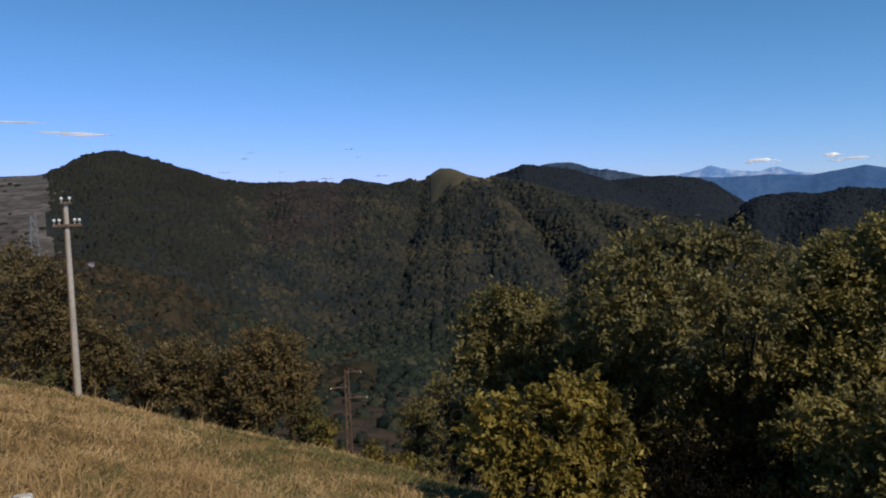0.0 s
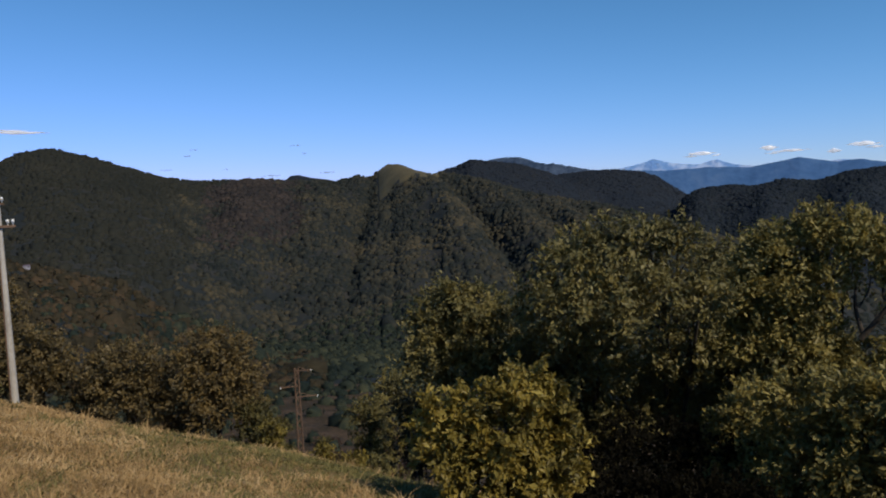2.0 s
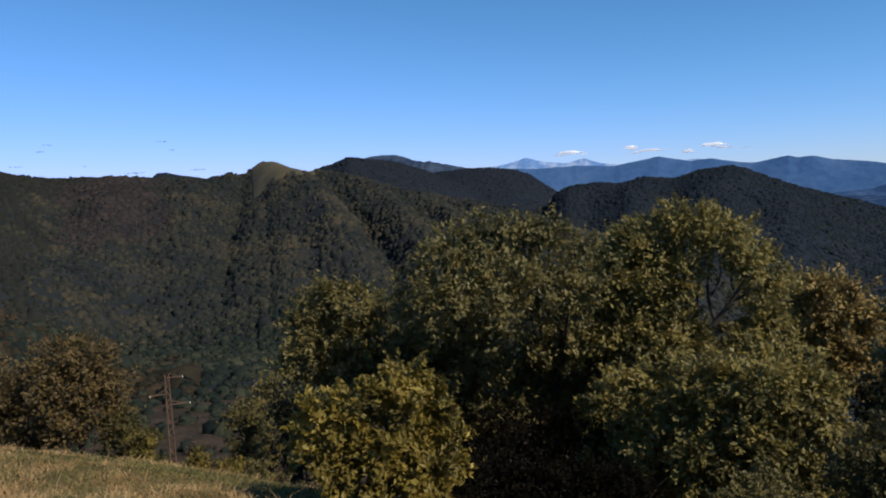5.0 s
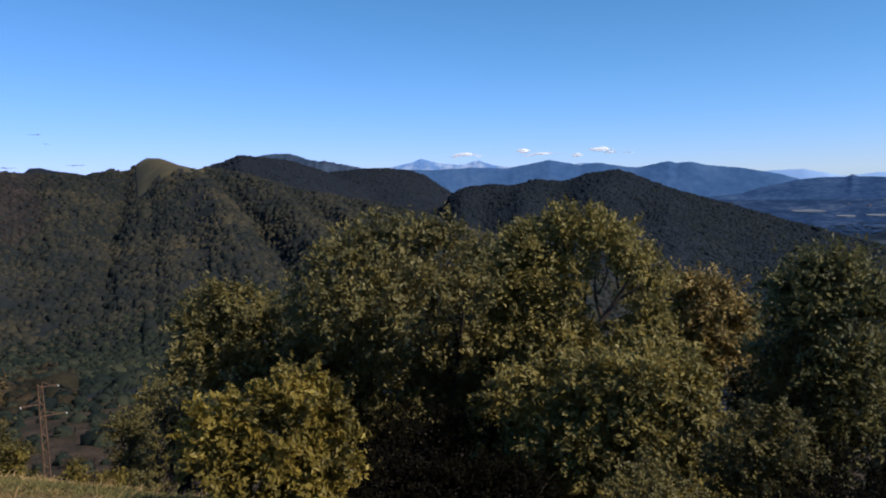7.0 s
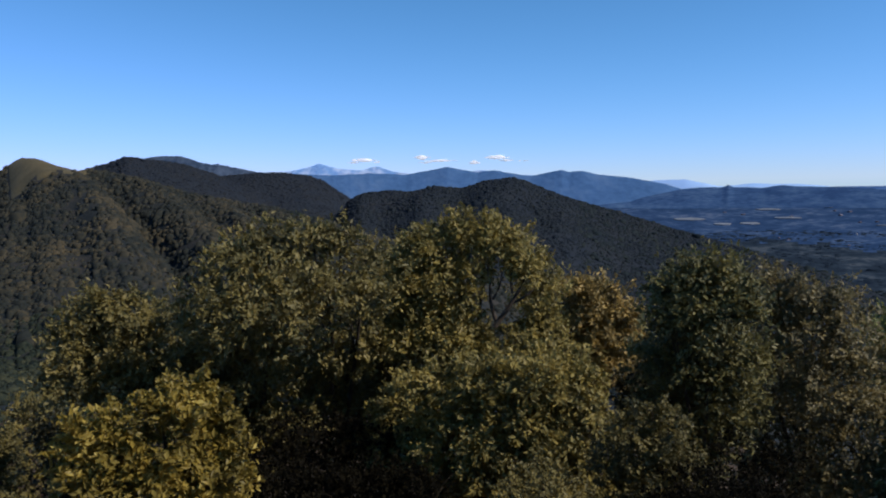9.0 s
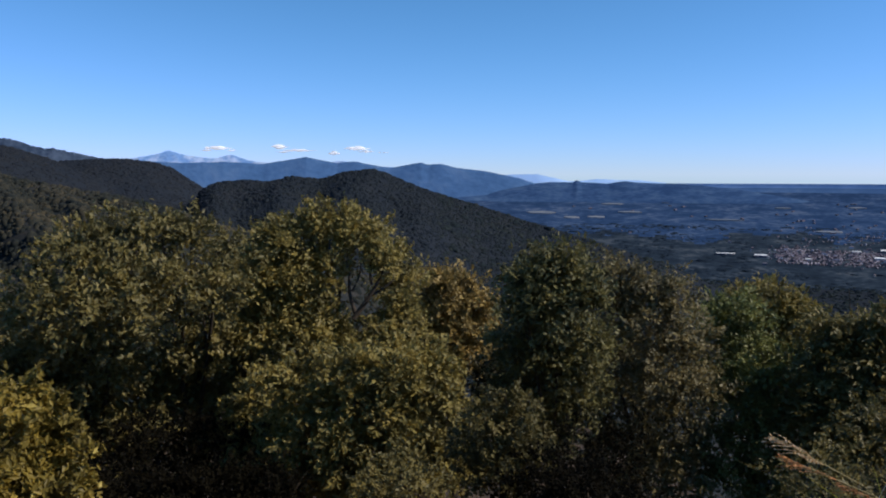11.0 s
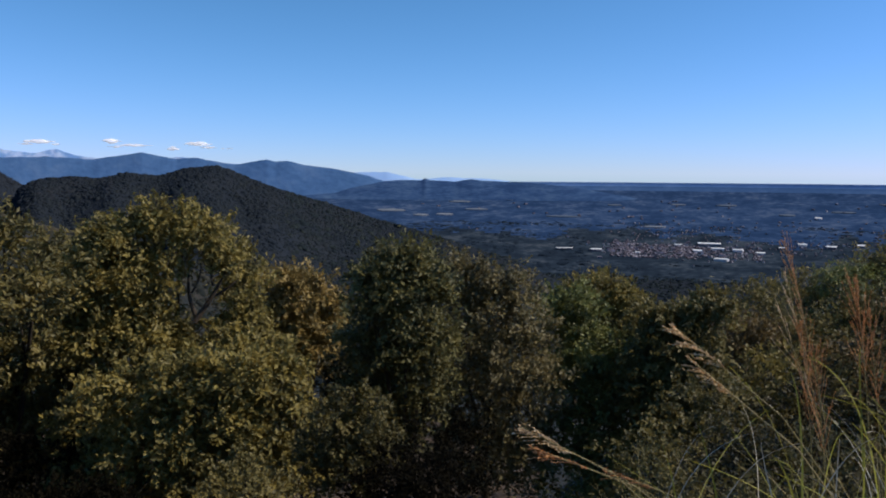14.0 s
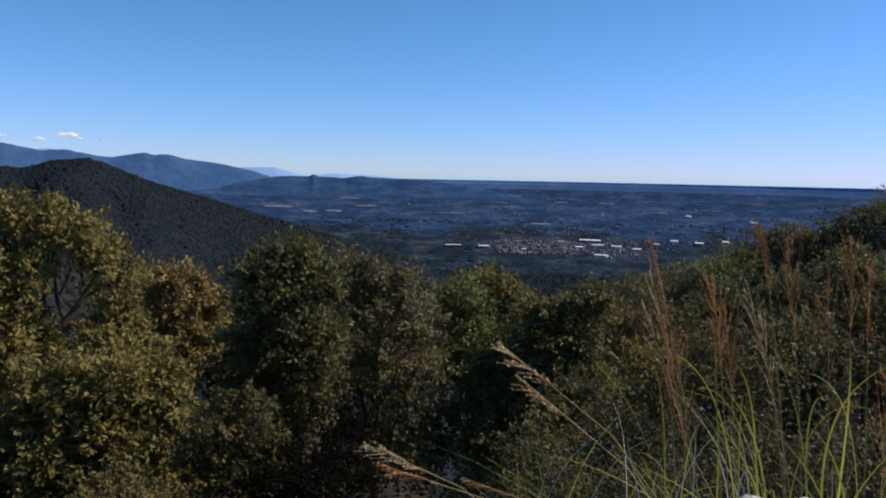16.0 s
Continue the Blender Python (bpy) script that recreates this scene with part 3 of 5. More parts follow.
mountain_range("backdrop_valley_knob", 2100, [(-8.6, 0.6), (-7.9, 1.35), (-7.5, 1.72), (-6.9, 1.74), (-6, 1.5), (-4.6, 1.3), (-3.8, 0.8)], FAR_SOIL, "dark wooded knob behind the ridge", 0.03, 160, seed=23, foot=0)


# ---- far woods: crowns too many to count ----
def tufted_woods(name, az0, az1, r0, r1, count, size, mat, label, seed=1, keep=None, per=0, leaf=0.3, tall=0.7, sides=5):
    """Crowns as uneven domes that carry leaf tufts where they stand near, all in one mesh."""
    rs = np.random.RandomState(seed)
    az = rs.uniform(az0, az1, count)
    r = np.sqrt(rs.uniform(r0 * r0, r1 * r1, count))
    if keep is not None:
        k = keep(az, r, rs)
        az, r = az[k], r[k]
    n = len(az)
    s = size * rs.lognormal(0, 0.36, n)
    c = np.stack([r * np.sin(np.radians(az)), r * np.cos(np.radians(az)), surface(az, r)], -1)
    ang = 2 * np.pi * (np.arange(sides) / sides + rs.uniform(0, 1, (n, 1)))
    rings = [np.stack([q * np.cos(ang), q * np.sin(ang), 0 * ang + z * tall], -1) * rs.normal(1, 0.2, (n, sides, 1)) for q, z in ((1.0, -0.5), (0.74, 0.52))]
    top = np.stack([rs.normal(0, 0.12, n), rs.normal(0, 0.12, n), rs.normal(0.92, 0.1, n) * tall], -1)[:, None]
    v = c[:, None] + np.concatenate(rings + [top], 1) * s[:, None, None]
    j = np.arange(sides)
    k = (j + 1) % sides
    one = np.concatenate([np.stack([j, k, sides + k], 1), np.stack([j, sides + k, sides + j], 1), np.stack([sides + j, sides + k, 0 * j + 2 * sides], 1)])
    f = ((np.arange(n) * (2 * sides + 1))[:, None, None] + one).reshape(-1, 3)
    pieces = [(v.reshape(-1, 3), f)]
    if per:
        d = rs.normal(0, 1, (n, per, 3))
        d[..., 2] = np.abs(d[..., 2])
        d /= np.linalg.norm(d, axis=2, keepdims=True)
        q = s[:, None, None]
        p = c[:, None] + d * q * rs.uniform(0.75, 1.0, (n, per, 1)) * [0.95, 0.95, tall]
        nrm = d + rs.normal(0, 0.3, d.shape)
        a = np.cross(nrm, rs.normal(0, 1, d.shape))
        a /= np.linalg.norm(a, axis=2, keepdims=True) + 1e-9
        b = np.cross(nrm, a)
        b /= np.linalg.norm(b, axis=2, keepdims=True) + 1e-9
        w = leaf * q * rs.uniform(0.7, 1.3, (n, per, 1))
        tv = np.stack([p - a * w, p + b * w * 0.8, p + a * w, p + d * w * 0.45], 2)
        k = (np.arange(n * per) * 4)[:, None]
        pieces.append((tv.reshape(-1, 3), np.concatenate([k + [0, 1, 3], k + [1, 2, 3], k + [2, 0, 3]], 1).reshape(-1, 3)))
    return tagged(new(name, mesh(name, *joined(pieces), mat, smooth=True)), label, "woods", kind="stuff")


def not_bare(az, r, rs):
    bare = (az < -28.0) & (r > 780)
    summit = (r > 1205 + 15 * np.sin(az * 4)) & (az > -0.9) & (az < 3.4 + 0.5 * np.sin(r / 23))
    thin = fractal(az / 3 + 5, r / 160, 77) > 0.55
    return ~(bare & (rs.uniform(0, 1, len(az)) < 0.975)) & ~summit & ~(thin & (rs.uniform(0, 1, len(az)) < 0.45))


# copses on the plain, haze blue painted into the leaves' colour
WOODS_PLAIN = material("hazed_plain_woods", [(0.15, (0.013, 0.023, 0.038)), (0.55, (0.02, 0.032, 0.049)), (0.95, (0.032, 0.045, 0.06))], scale=0.006, fine=0.3, rough=1.0, spec=0.0, island=0.4, translucent=0.3)


def slope_kind(az, r):
    """0 deep green woods of the left shoulder, 1 browned woods of the middle, 2 mixed woods."""
    wob = fractal(az / 2.5 + 3, r / 110 + 5, 83)
    grain = np.random.RandomState(4).normal(0, 1, len(az))
    wob = wob + 0.35 * grain
    brown = ((az + 9.6 + (1450 - r) / 260) / 3.6) ** 2 + ((r - 1230) / 230) ** 2 + 0.7 * wob < 1
    green = az + 2.2 * wob + (1500 - r) / 220 < -13.5
    return np.where(brown, 1, np.where(green, 0, 2))


for k, (mat, what) in enumerate(((WOODS_DEEP, "deep green woods on a rounded shoulder"), (WOODS_BARE, "browned, thinning woods on the opposite slope"), (WOODS, "autumn woods covering the opposite valley side"))):
    tufted_woods("far_slope_woods", -36, 22, 700, 1530, 34000, 3.5, mat, what, seed=2, keep=lambda az, r, rs, k=k: not_bare(az, r, rs) & (slope_kind(az, r) == k), tall=0.8, sides=4)
tufted_woods("near_ridge_woods", 20, 44, 560, 1150, 3000, 5.0, WOODS, "woods on the shoulder of the valley", seed=3, tall=0.6)
tufted_woods("valley_woods", -18, 22, 330, 760, 8500, 2.35, WOODS_GREEN, "dense green woods on the valley floor", seed=4, per=2, leaf=0.42, tall=1.0)
tufted_woods("spur_woods", -37, -6, 250, 520, 4500, 2.2, WOODS_RUST, "autumn woods on a low spur", seed=6, per=4, leaf=0.4, tall=0.95)
tufted_woods("gully_woods", -26, 12, 110, 400, 1700, 1.9, WOODS_GREEN, "shrubs and young trees below the meadow", seed=8, per=14, leaf=0.26, tall=1.0,
             keep=lambda az, r, rs: ~((az > -12) & (az < 1) & (r < 240) & (rs.uniform(0, 1, len(az)) < 0.6)))
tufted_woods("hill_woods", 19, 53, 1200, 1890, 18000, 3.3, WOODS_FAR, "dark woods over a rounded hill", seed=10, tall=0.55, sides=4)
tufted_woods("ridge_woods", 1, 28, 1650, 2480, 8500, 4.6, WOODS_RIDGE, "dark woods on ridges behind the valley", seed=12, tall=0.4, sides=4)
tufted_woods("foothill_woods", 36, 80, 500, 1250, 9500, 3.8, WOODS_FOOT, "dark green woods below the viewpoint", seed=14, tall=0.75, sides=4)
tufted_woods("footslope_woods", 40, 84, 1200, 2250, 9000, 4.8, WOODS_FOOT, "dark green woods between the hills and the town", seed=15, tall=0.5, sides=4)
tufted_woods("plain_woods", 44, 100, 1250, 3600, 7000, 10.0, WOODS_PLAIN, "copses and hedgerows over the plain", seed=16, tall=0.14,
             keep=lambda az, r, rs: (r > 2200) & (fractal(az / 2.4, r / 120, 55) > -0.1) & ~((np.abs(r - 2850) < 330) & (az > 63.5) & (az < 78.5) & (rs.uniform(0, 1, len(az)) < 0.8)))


# ---- trees with leaves ----
def leaf_cloud(centres, outward, rad, per, size, rs, droop=0.15):
    """Folded leaves on flat, outward-growing sprays; two triangles each."""
    m = len(centres)
    n = m * per
    o = outward / (np.linalg.norm(outward, axis=1, keepdims=True) + 1e-9)
    lay = o * 0.85 + rs.normal(0, 0.4, (m, 3)) + [0, 0, 0.5]       # the face of the spray
    lay /= np.linalg.norm(lay, axis=1, keepdims=True)
    grow = o - lay * (o * lay).sum(1, keepdims=True) * 0.7
    grow /= np.linalg.norm(grow, axis=1, keepdims=True) + 1e-9
    side = np.cross(grow, lay)
    q = np.repeat(np.broadcast_to(rad, (m,)), per)[:, None]
    c, g, s_, l_ = (np.repeat(k, per, 0) for k in (centres, grow, side, lay))
    t = rs.uniform(-0.7, 1.25, (n, 1))
    p = c + q * (g * t + s_ * rs.normal(0, 0.42, (n, 1)) * (1.25 - 0.7 * np.abs(t)) + l_ * rs.normal(0, 0.16, (n, 1)) - [0, 0, droop] * np.maximum(t, 0) ** 2)
    d = g * 0.5 + rs.normal(0, 0.6, (n, 3))
    d /= np.linalg.norm(d, axis=1, keepdims=True)
    up = l_ + rs.normal(0, 0.32, (n, 3))
    s = np.cross(d, up)
    s /= np.linalg.norm(s, axis=1, keepdims=True) + 1e-9
    nn = np.cross(s, d)
    ln = 1.15 * size * rs.uniform(0.7, 1.3, (n, 1))
    w = ln * rs.uniform(0.17, 0.29, (n, 1))
    a, e = p - d * ln * 0.5, p + d * ln * 0.5
    l, r = p + s * w + nn * w * 0.35, p - s * w + nn * w * 0.35
    v = np.stack([a, l, e, r], 1).reshape(-1, 3)
    k = np.arange(n)[:, None] * 4
    f = np.concatenate([k + [0, 2, 1], k + [0, 3, 2]], 1).reshape(-1, 3)
    return v, f


# main boughs of each crown: bearing and elevation in degrees, radius in metres, and how deep it sits behind the others
BOUGHS = {
    "oak_low": [(4.1, -8.7, 0.84), (6.5, -9.1, 0.79), (3, -10.5, 0.75), (5.4, -11.5, 0.84), (7.9, -10.2, 0.6), (2.5, -12.9, 0.84), (4.8, -13.9, 0.84), (8.8, -9.7, 0.41), (7.3, -12.9, 0.75)],
    "oak_broad": [(14.1, -5.4, 0.63), (15.9, -4.8, 0.6), (17.8, -4.4, 0.66), (11.8, -8.1, 0.66), (10.4, -9.8, 0.52), (13.5, -9.1, 0.87, -1.5), (17, -8.4, 0.94, -1.6), (11.6, -12, 0.79, 1.8), (15.1, -12.6, 0.94, 2), (13.2, -15.5, 1, 4), (17.2, -16.2, 1, 4.2), (15, -18.5, 1, 5), (11.6, -15.2, 0.9, 3.4)],
    "oak_tall": [(19.8, -4.9, 0.69), (21.8, -4.3, 0.63), (23.8, -5.7, 0.58), (20.6, -8.5, 0.99, -1.5), (23.7, -8.6, 0.74, -1.2), (19.1, -12.8, 0.99, 2), (22.7, -12.1, 0.91, 2), (20.8, -15.6, 1, 4.2), (23.2, -15, 1, 4), (20.2, -19, 1, 5), (24.2, -18.6, 1, 5)],
    "chestnut": [(27.8, -5.6, 0.75), (29.7, -4.6, 0.79), (31.1, -3.4, 0.56), (33.2, -4.6, 0.75), (35.2, -5.1, 0.67), (36.6, -7, 0.67), (37.5, -9, 0.6), (27.3, -8.2, 1.03), (30.8, -7.8, 0.9), (26.8, -11.3, 1.03), (29.9, -11.7, 1.12), (32.3, -13.2, 0.84), (36.8, -11.9, 0.84), (38.5, -12.9, 0.66)],
    "chestnut_low": [(33.3, -15.6, 0.74), (36.8, -15.1, 0.74), (39.4, -15.6, 0.67), (40.7, -17.7, 0.67), (37.2, -18.7, 0.88), (33.3, -19.3, 0.88), (41.2, -20.6, 0.61), (38.1, -22.3, 0.81), (33.7, -22.9, 0.81), (41.9, -22.6, 0.54)],
    "chestnut_side": [(29.8, -16.5, 0.83), (29.7, -20.2, 0.9), (30.6, -23.4, 0.83), (27.2, -17, 0.8, 1.8), (26.6, -21, 0.8, 1.8)],
    "rust": [(40, -9.1, 0.85), (41.6, -8.9, 0.85), (43.2, -9.7, 0.81), (43.9, -10.7, 0.56), (41, -11.3, 1.01), (39.4, -12, 0.9), (42.4, -12.1, 0.9), (40, -13.6, 0.95), (42.6, -13.8, 0.95), (43.8, -12.6, 0.7)],
    "upright": [(47.1, -8.4, 0.53), (48.5, -7.4, 0.57), (50.2, -6.9, 0.54), (51.4, -8.1, 0.53), (46.7, -10.7, 0.57), (48.8, -10, 0.75), (50.9, -10.2, 0.68), (46.6, -13.3, 0.68, 1.5), (49.2, -13.1, 0.83, 1.3), (51.7, -12.9, 0.68, 1.3), (52.1, -9.8, 0.45), (47.7, -16.4, 0.83, 2.5), (50.7, -16.1, 0.9, 2.7), (49, -19, 0.9, 3.2)],
    "brownish": [(52.7, -8.5, 0.67), (54.5, -8.1, 0.75), (56.9, -8.6, 0.78), (58.7, -9.6, 0.75), (53.4, -11, 0.93), (56.5, -11.4, 1.03), (59.4, -12.2, 0.75), (54.3, -14.5, 1.12, 1.5), (57.9, -14.8, 1.12), (60.1, -16, 0.84, -0.6), (54.8, -18.3, 1.12, 3), (58.4, -19, 1.12, 0.2), (58.8, -21.5, 1.14, 0.4), (54.6, -21.5, 1.14, 4)],
    "green": [(61.3, -10.2, 0.76), (62.8, -10.1, 0.83), (61.8, -12.5, 0.98), (63.9, -11.9, 0.98), (64.4, -14.4, 1.09, -1.6), (62.7, -15.8, 1.09, -1.9), (66.1, -13.9, 1.09, -1.6), (67.4, -15.9, 0.87, -1.9), (65, -18.1, 1.19, -2.4), (67.1, -19.1, 1.09, -2.6), (62, -19.6, 1.09, -2.4), (63, -22.5, 1.3, -3), (66.8, -22.5, 1.3, -3.2)],
    "yellow_top": [(63.6, -9.5, 0.84), (65.2, -9.2, 0.84), (66.5, -10, 0.84), (67.6, -10.9, 0.79), (66, -11.8, 1.04), (68.5, -12.3, 0.94)],
    "low_olive": [(69.1, -11, 0.71), (70.5, -11.1, 0.71), (72, -10.3, 0.71), (73.2, -10, 0.65), (70.2, -13.6, 1.01), (72.2, -13.4, 0.91), (71.5, -15.9, 1.01, -1.2), (68.8, -13.8, 1, -1), (69, -16.6, 1, -1.6), (70.8, -18.6, 1, -2), (72.8, -16.2, 0.9, -1.4)],
    "gold": [(3.2, -17.6, 0.41), (5.8, -16.7, 0.44), (8.2, -16, 0.41), (10.3, -15.2, 0.41), (11.5, -17, 0.41), (12.8, -19, 0.36), (2.5, -19.4, 0.39), (4.9, -19.6, 0.54), (8.3, -19.2, 0.58), (11.7, -20.7, 0.54), (6, -22.1, 0.58), (9.4, -22.5, 0.58), (12.4, -22.8, 0.45)],
    "hazel": [(46, -17.3, 0.38), (44.4, -18.8, 0.4), (47.2, -18.8, 0.38), (43.2, -20.7, 0.37), (45.9, -21.1, 0.45), (48.1, -20.8, 0.33), (44.2, -22.5, 0.42), (47.2, -22.4, 0.4)],
    "meadow_edge_big": [(-30.7, -4.4, 1.57), (-28.9, -5.2, 1.42), (-27.8, -7, 1.42), (-30.5, -7.4, 1.73), (-28.6, -8.8, 1.57), (-31, -10, 1.26)],
    "meadow_edge_mid": [(-25.8, -9.2, 1.08), (-24.6, -10.6, 0.99), (-26.6, -10.6, 1.2), (-25.2, -12, 0.9)],
    "meadow_edge_pair": [(-21, -11.4, 1.11), (-19.2, -11.3, 0.99), (-17.6, -12.3, 0.93), (-22.2, -12.2, 0.82), (-20.7, -13.3, 1.17), (-18.7, -14, 1.11)],
    "meadow_edge_round": [(-14.4, -10.7, 0.94), (-12.9, -11.1, 0.97), (-15.5, -11.8, 0.89), (-12, -12.8, 0.89), (-14.1, -13.2, 1.25), (-15.9, -14.3, 0.97), (-12.5, -15, 1.05), (-14.7, -15.6, 0.83)],
}


def leafy_shoots(bases, axes, lengths, per, size, rs):
    """Upright shoots, each set all round with leaves that point up and out."""
    n = len(bases) * per
    b, ax, ln = np.repeat(bases, per, 0), np.repeat(axes, per, 0), np.repeat(lengths, per)[:, None]
    t = rs.uniform(0, 1, (n, 1))
    out = rs.normal(0, 1, (n, 3))
    out -= ax * (out * ax).sum(1, keepdims=True)
    out /= np.linalg.norm(out, axis=1, keepdims=True) + 1e-9
    d = out * (1.05 - 0.6 * t) + ax * (0.35 + 0.5 * t)
    d /= np.linalg.norm(d, axis=1, keepdims=True)
    s = np.cross(d, ax)
    s /= np.linalg.norm(s, axis=1, keepdims=True) + 1e-9
    up = np.cross(s, d)
    L = size * rs.uniform(0.7, 1.25, (n, 1)) * (1.1 - 0.45 * t)
    w = L * rs.uniform(0.2, 0.3, (n, 1))
    a = b + ax * ln * t
    m = a + d * L * 0.5
    v = np.stack([a, m + s * w + up * w * 0.3, a + d * L, m - s * w + up * w * 0.3], 1).reshape(-1, 3)
    k = np.arange(n)[:, None] * 4
    return v, np.concatenate([k + [0, 2, 1], k + [0, 3, 2]], 1).reshape(-1, 3)


def bough_lumps(table, dist, base, inset, rs):
    """The lumps of a crown from its boughs: each one on the crown's near face, and a fellow on its far side."""
    a = np.array([(*row, 0.0)[:4] for row in table])
    mid = a[:, 0].mean()
    off = np.radians(a[:, 0] - mid) * dist
    half = np.abs(off).max() + a[:, 2].mean()
    depth = 0.75 * np.sqrt(np.maximum(half**2 - off**2, 0.1))
    out = []
    for (az, el, r, back), d in zip(a, depth):
        for side, grow in ((-0.45, 1.0), (0.6, 0.9)):
            q = dist + (side * d if back == 0 else back + (0 if side < 0 else 1.2)) + rs.uniform(-0.15, 0.15) * r
            px_, py_ = polar(az + (0 if side < 0 else rs.uniform(-1.5, 1.5)), q)
            out.append((px_ - base[0], py_ - base[1], q * math.tan(math.radians(el - (0 if side < 0 else 0.6))) - base[2], max(1.1 * r * grow * q / dist - inset, 0.2)))
    return out


def leafy_tree(name, az, dist, top_el, width, leaf_mat, label, sprays=700, per=34, leaf=0.15, spray=0.5, seed=1, lumps=9,
               category="tree", limbs=7, hollow=None, low=-0.75, boughs=None):
    """A tree or bush whose crown is built of lumps that carry sprays of leaves, over a trunk with limbs.
    boughs: the crown's own main lumps, by name; else they are laid out by chance within the width."""
    rs = np.random.RandomState(seed)
    if dist < 35 and category == "tree":
        leaf, sprays, per = leaf * 0.93, int(sprays * 1.15), per
    behind = max(2.4, *((*row, 0)[3] for row in BOUGHS[boughs])) if boughs and category == "tree" else 0
    x, y = polar(az, dist + behind)      # the trunk stands behind the near face
    gz = ground_at(x, y)
    top = dist * math.tan(math.radians(top_el))
    h = max(top - gz, 1.0)
    root = thing(name, x, y, gz - 0.1, label, category)
    rw = width / 2 - 0.3 * spray
    full, h = h, h - 0.75 * spray
    ch = h * 0.96
    z0 = h - ch
    # lumps that make the crown's uneven outline
    lump = []
    mid, half = z0 + ch * 0.44, ch * 0.56
    for k in range(lumps + 5):
        a = 2 * np.pi * (k * 0.618 + rs.uniform(0, 0.15))
        sz = low + (0.85 - low) * ((k + rs.uniform(0.2, 0.8)) / (lumps + 5))     # from the skirt to the top
        lr = rw * rs.uniform(0.24, 0.46) * (1.05 - 0.2 * max(sz, 0))
        wide = max(rw * math.sqrt(max(1 - sz * sz * (0.9 if sz > 0 else 0.3), 0.05)) - lr, rw * 0.12) * rs.uniform(0.78, 1.04)
        lump.append((wide * math.cos(a), wide * math.sin(a), mid + (half - lr) * sz, lr))
    lump.append((0, 0, h - rw * 0.46, rw * 0.42))
    lump.append((0, 0, z0 + ch * 0.45, rw * 0.62))
    for k in range(4):                               # shoulders round the top
        a = 1.57 * k + rs.uniform(0, 1)
        lump.append((0.5 * rw * math.cos(a), 0.5 * rw * math.sin(a), h - rw * rs.uniform(0.46, 0.6), rw * 0.4))
    if boughs:
        lump = bough_lumps(BOUGHS[boughs], dist, (x, y, gz - 0.1), 0.35 * spray, rs)
    lump = np.array(lump)
    area = lump[:, 3] ** 2
    if boughs:
        area[1::2] *= 0.3              # the far side carries thinner leaves
    pick = rs.choice(len(lump), sprays, p=area / area.sum())
    d = rs.normal(0, 1, (sprays, 3))
    d[:, 2] = d[:, 2] * 0.9 + 0.25
    d /= np.linalg.norm(d, axis=1, keepdims=True)
    rad = lump[pick, 3:4] * rs.uniform(0.55, 1.06, (sprays, 1)) ** 0.4
    c = lump[pick, :3] + d * rad * [1, 1, 0.95]
    keep = c[:, 2] > 0.15
    if hollow is not None:        # a gap in the leaves through which the limbs show
        hx, hy = polar(hollow[0], dist - 2.2)
        hollow = np.array((hx - x, hy - y, (dist - 2.2) * math.tan(math.radians(hollow[1])) - gz + 0.1, hollow[2]))
        away = np.array((hx, hy, 0)) / math.hypot(hx, hy)
        q = c - hollow[:3]
        along = q @ away
        keep &= (np.linalg.norm(q - along[:, None] * away, axis=1) > hollow[3] * rs.uniform(0.65, 1.1, sprays)) | (along > 0.9)
    c, d = c[keep], d[keep]
    out = d * 0.85 + np.array([0, 0, 0.3])
    v, f = leaf_cloud(c, out, spray * rs.uniform(0.5, 1.45, len(c)), per, leaf, rs)
    # shoots that stand out of the crown
    high = np.flatnonzero(lump[:, 2] + lump[:, 3] > z0 + ch * (0.35 if boughs else 0.6))
    sn = high[rs.randint(0, len(high), sprays // (5 if category == "bush" else 9))]
    so = rs.normal(0, 1, (len(sn), 3)) * [1, 1, 0.35] + [0, 0, 0.85]
    so /= np.linalg.norm(so, axis=1, keepdims=True)
    ax = so * 0.45 + [0, 0, 1] + rs.normal(0, 0.12, so.shape)
    ax /= np.linalg.norm(ax, axis=1, keepdims=True)
    sv, sf = leafy_shoots(lump[sn, :3] + so * lump[sn, 3:4] * 0.92, ax, spray * rs.uniform(0.6, 1.5 if category == "bush" else 1.1, len(sn)), max(per // 2, 12), leaf, rs)
    v, f = joined([(v, f), (sv, sf)])
    part("crown", mesh("crown", v, f, leaf_mat), root)
    tr = max(0.06, h * 0.022)
    zt = np.linspace(0, h * 0.72, 7)
    bend = rs.uniform(-0.15, 0.15, (7, 2)) * h * 0.12
    bend[0] = 0
    spine = np.column_stack([np.cumsum(bend[:, 0]) * 0.5, np.cumsum(bend[:, 1]) * 0.5, zt])
    tv, tf = tube(spine, np.linspace(tr, tr * 0.3, 7), 8)
    part("trunk", mesh("trunk", tv, tf, BARK, smooth=True), root)
    for k in range(min(limbs, len(lump))):
        s = spine[min(2 + k % 4, 6)]
        e = lump[k, :3]
        mid = (s + e) / 2 + [0, 0, -0.05 * h]
        u = np.linspace(0, 1, 6)[:, None]
        cur = (1 - u) ** 2 * s + 2 * u * (1 - u) * mid + u * u * e
        lv, lf = tube(cur, np.linspace(tr * 0.45, tr * 0.1, 6), 5)
        limb = part("limb", mesh("limb", lv, lf, BARK, smooth=True), root)
        for q in range(3):
            tip = e + rs.normal(0, 1, 3) * lump[k, 3] * 0.7
            st = cur[3 + q % 3]
            part("twig", mesh("twig", *tube(np.array([st, (st + tip) / 2 + [0, 0, 0.1], tip]), [tr * 0.16, tr * 0.09, tr * 0.04], 4), BARK, smooth=True), limb)
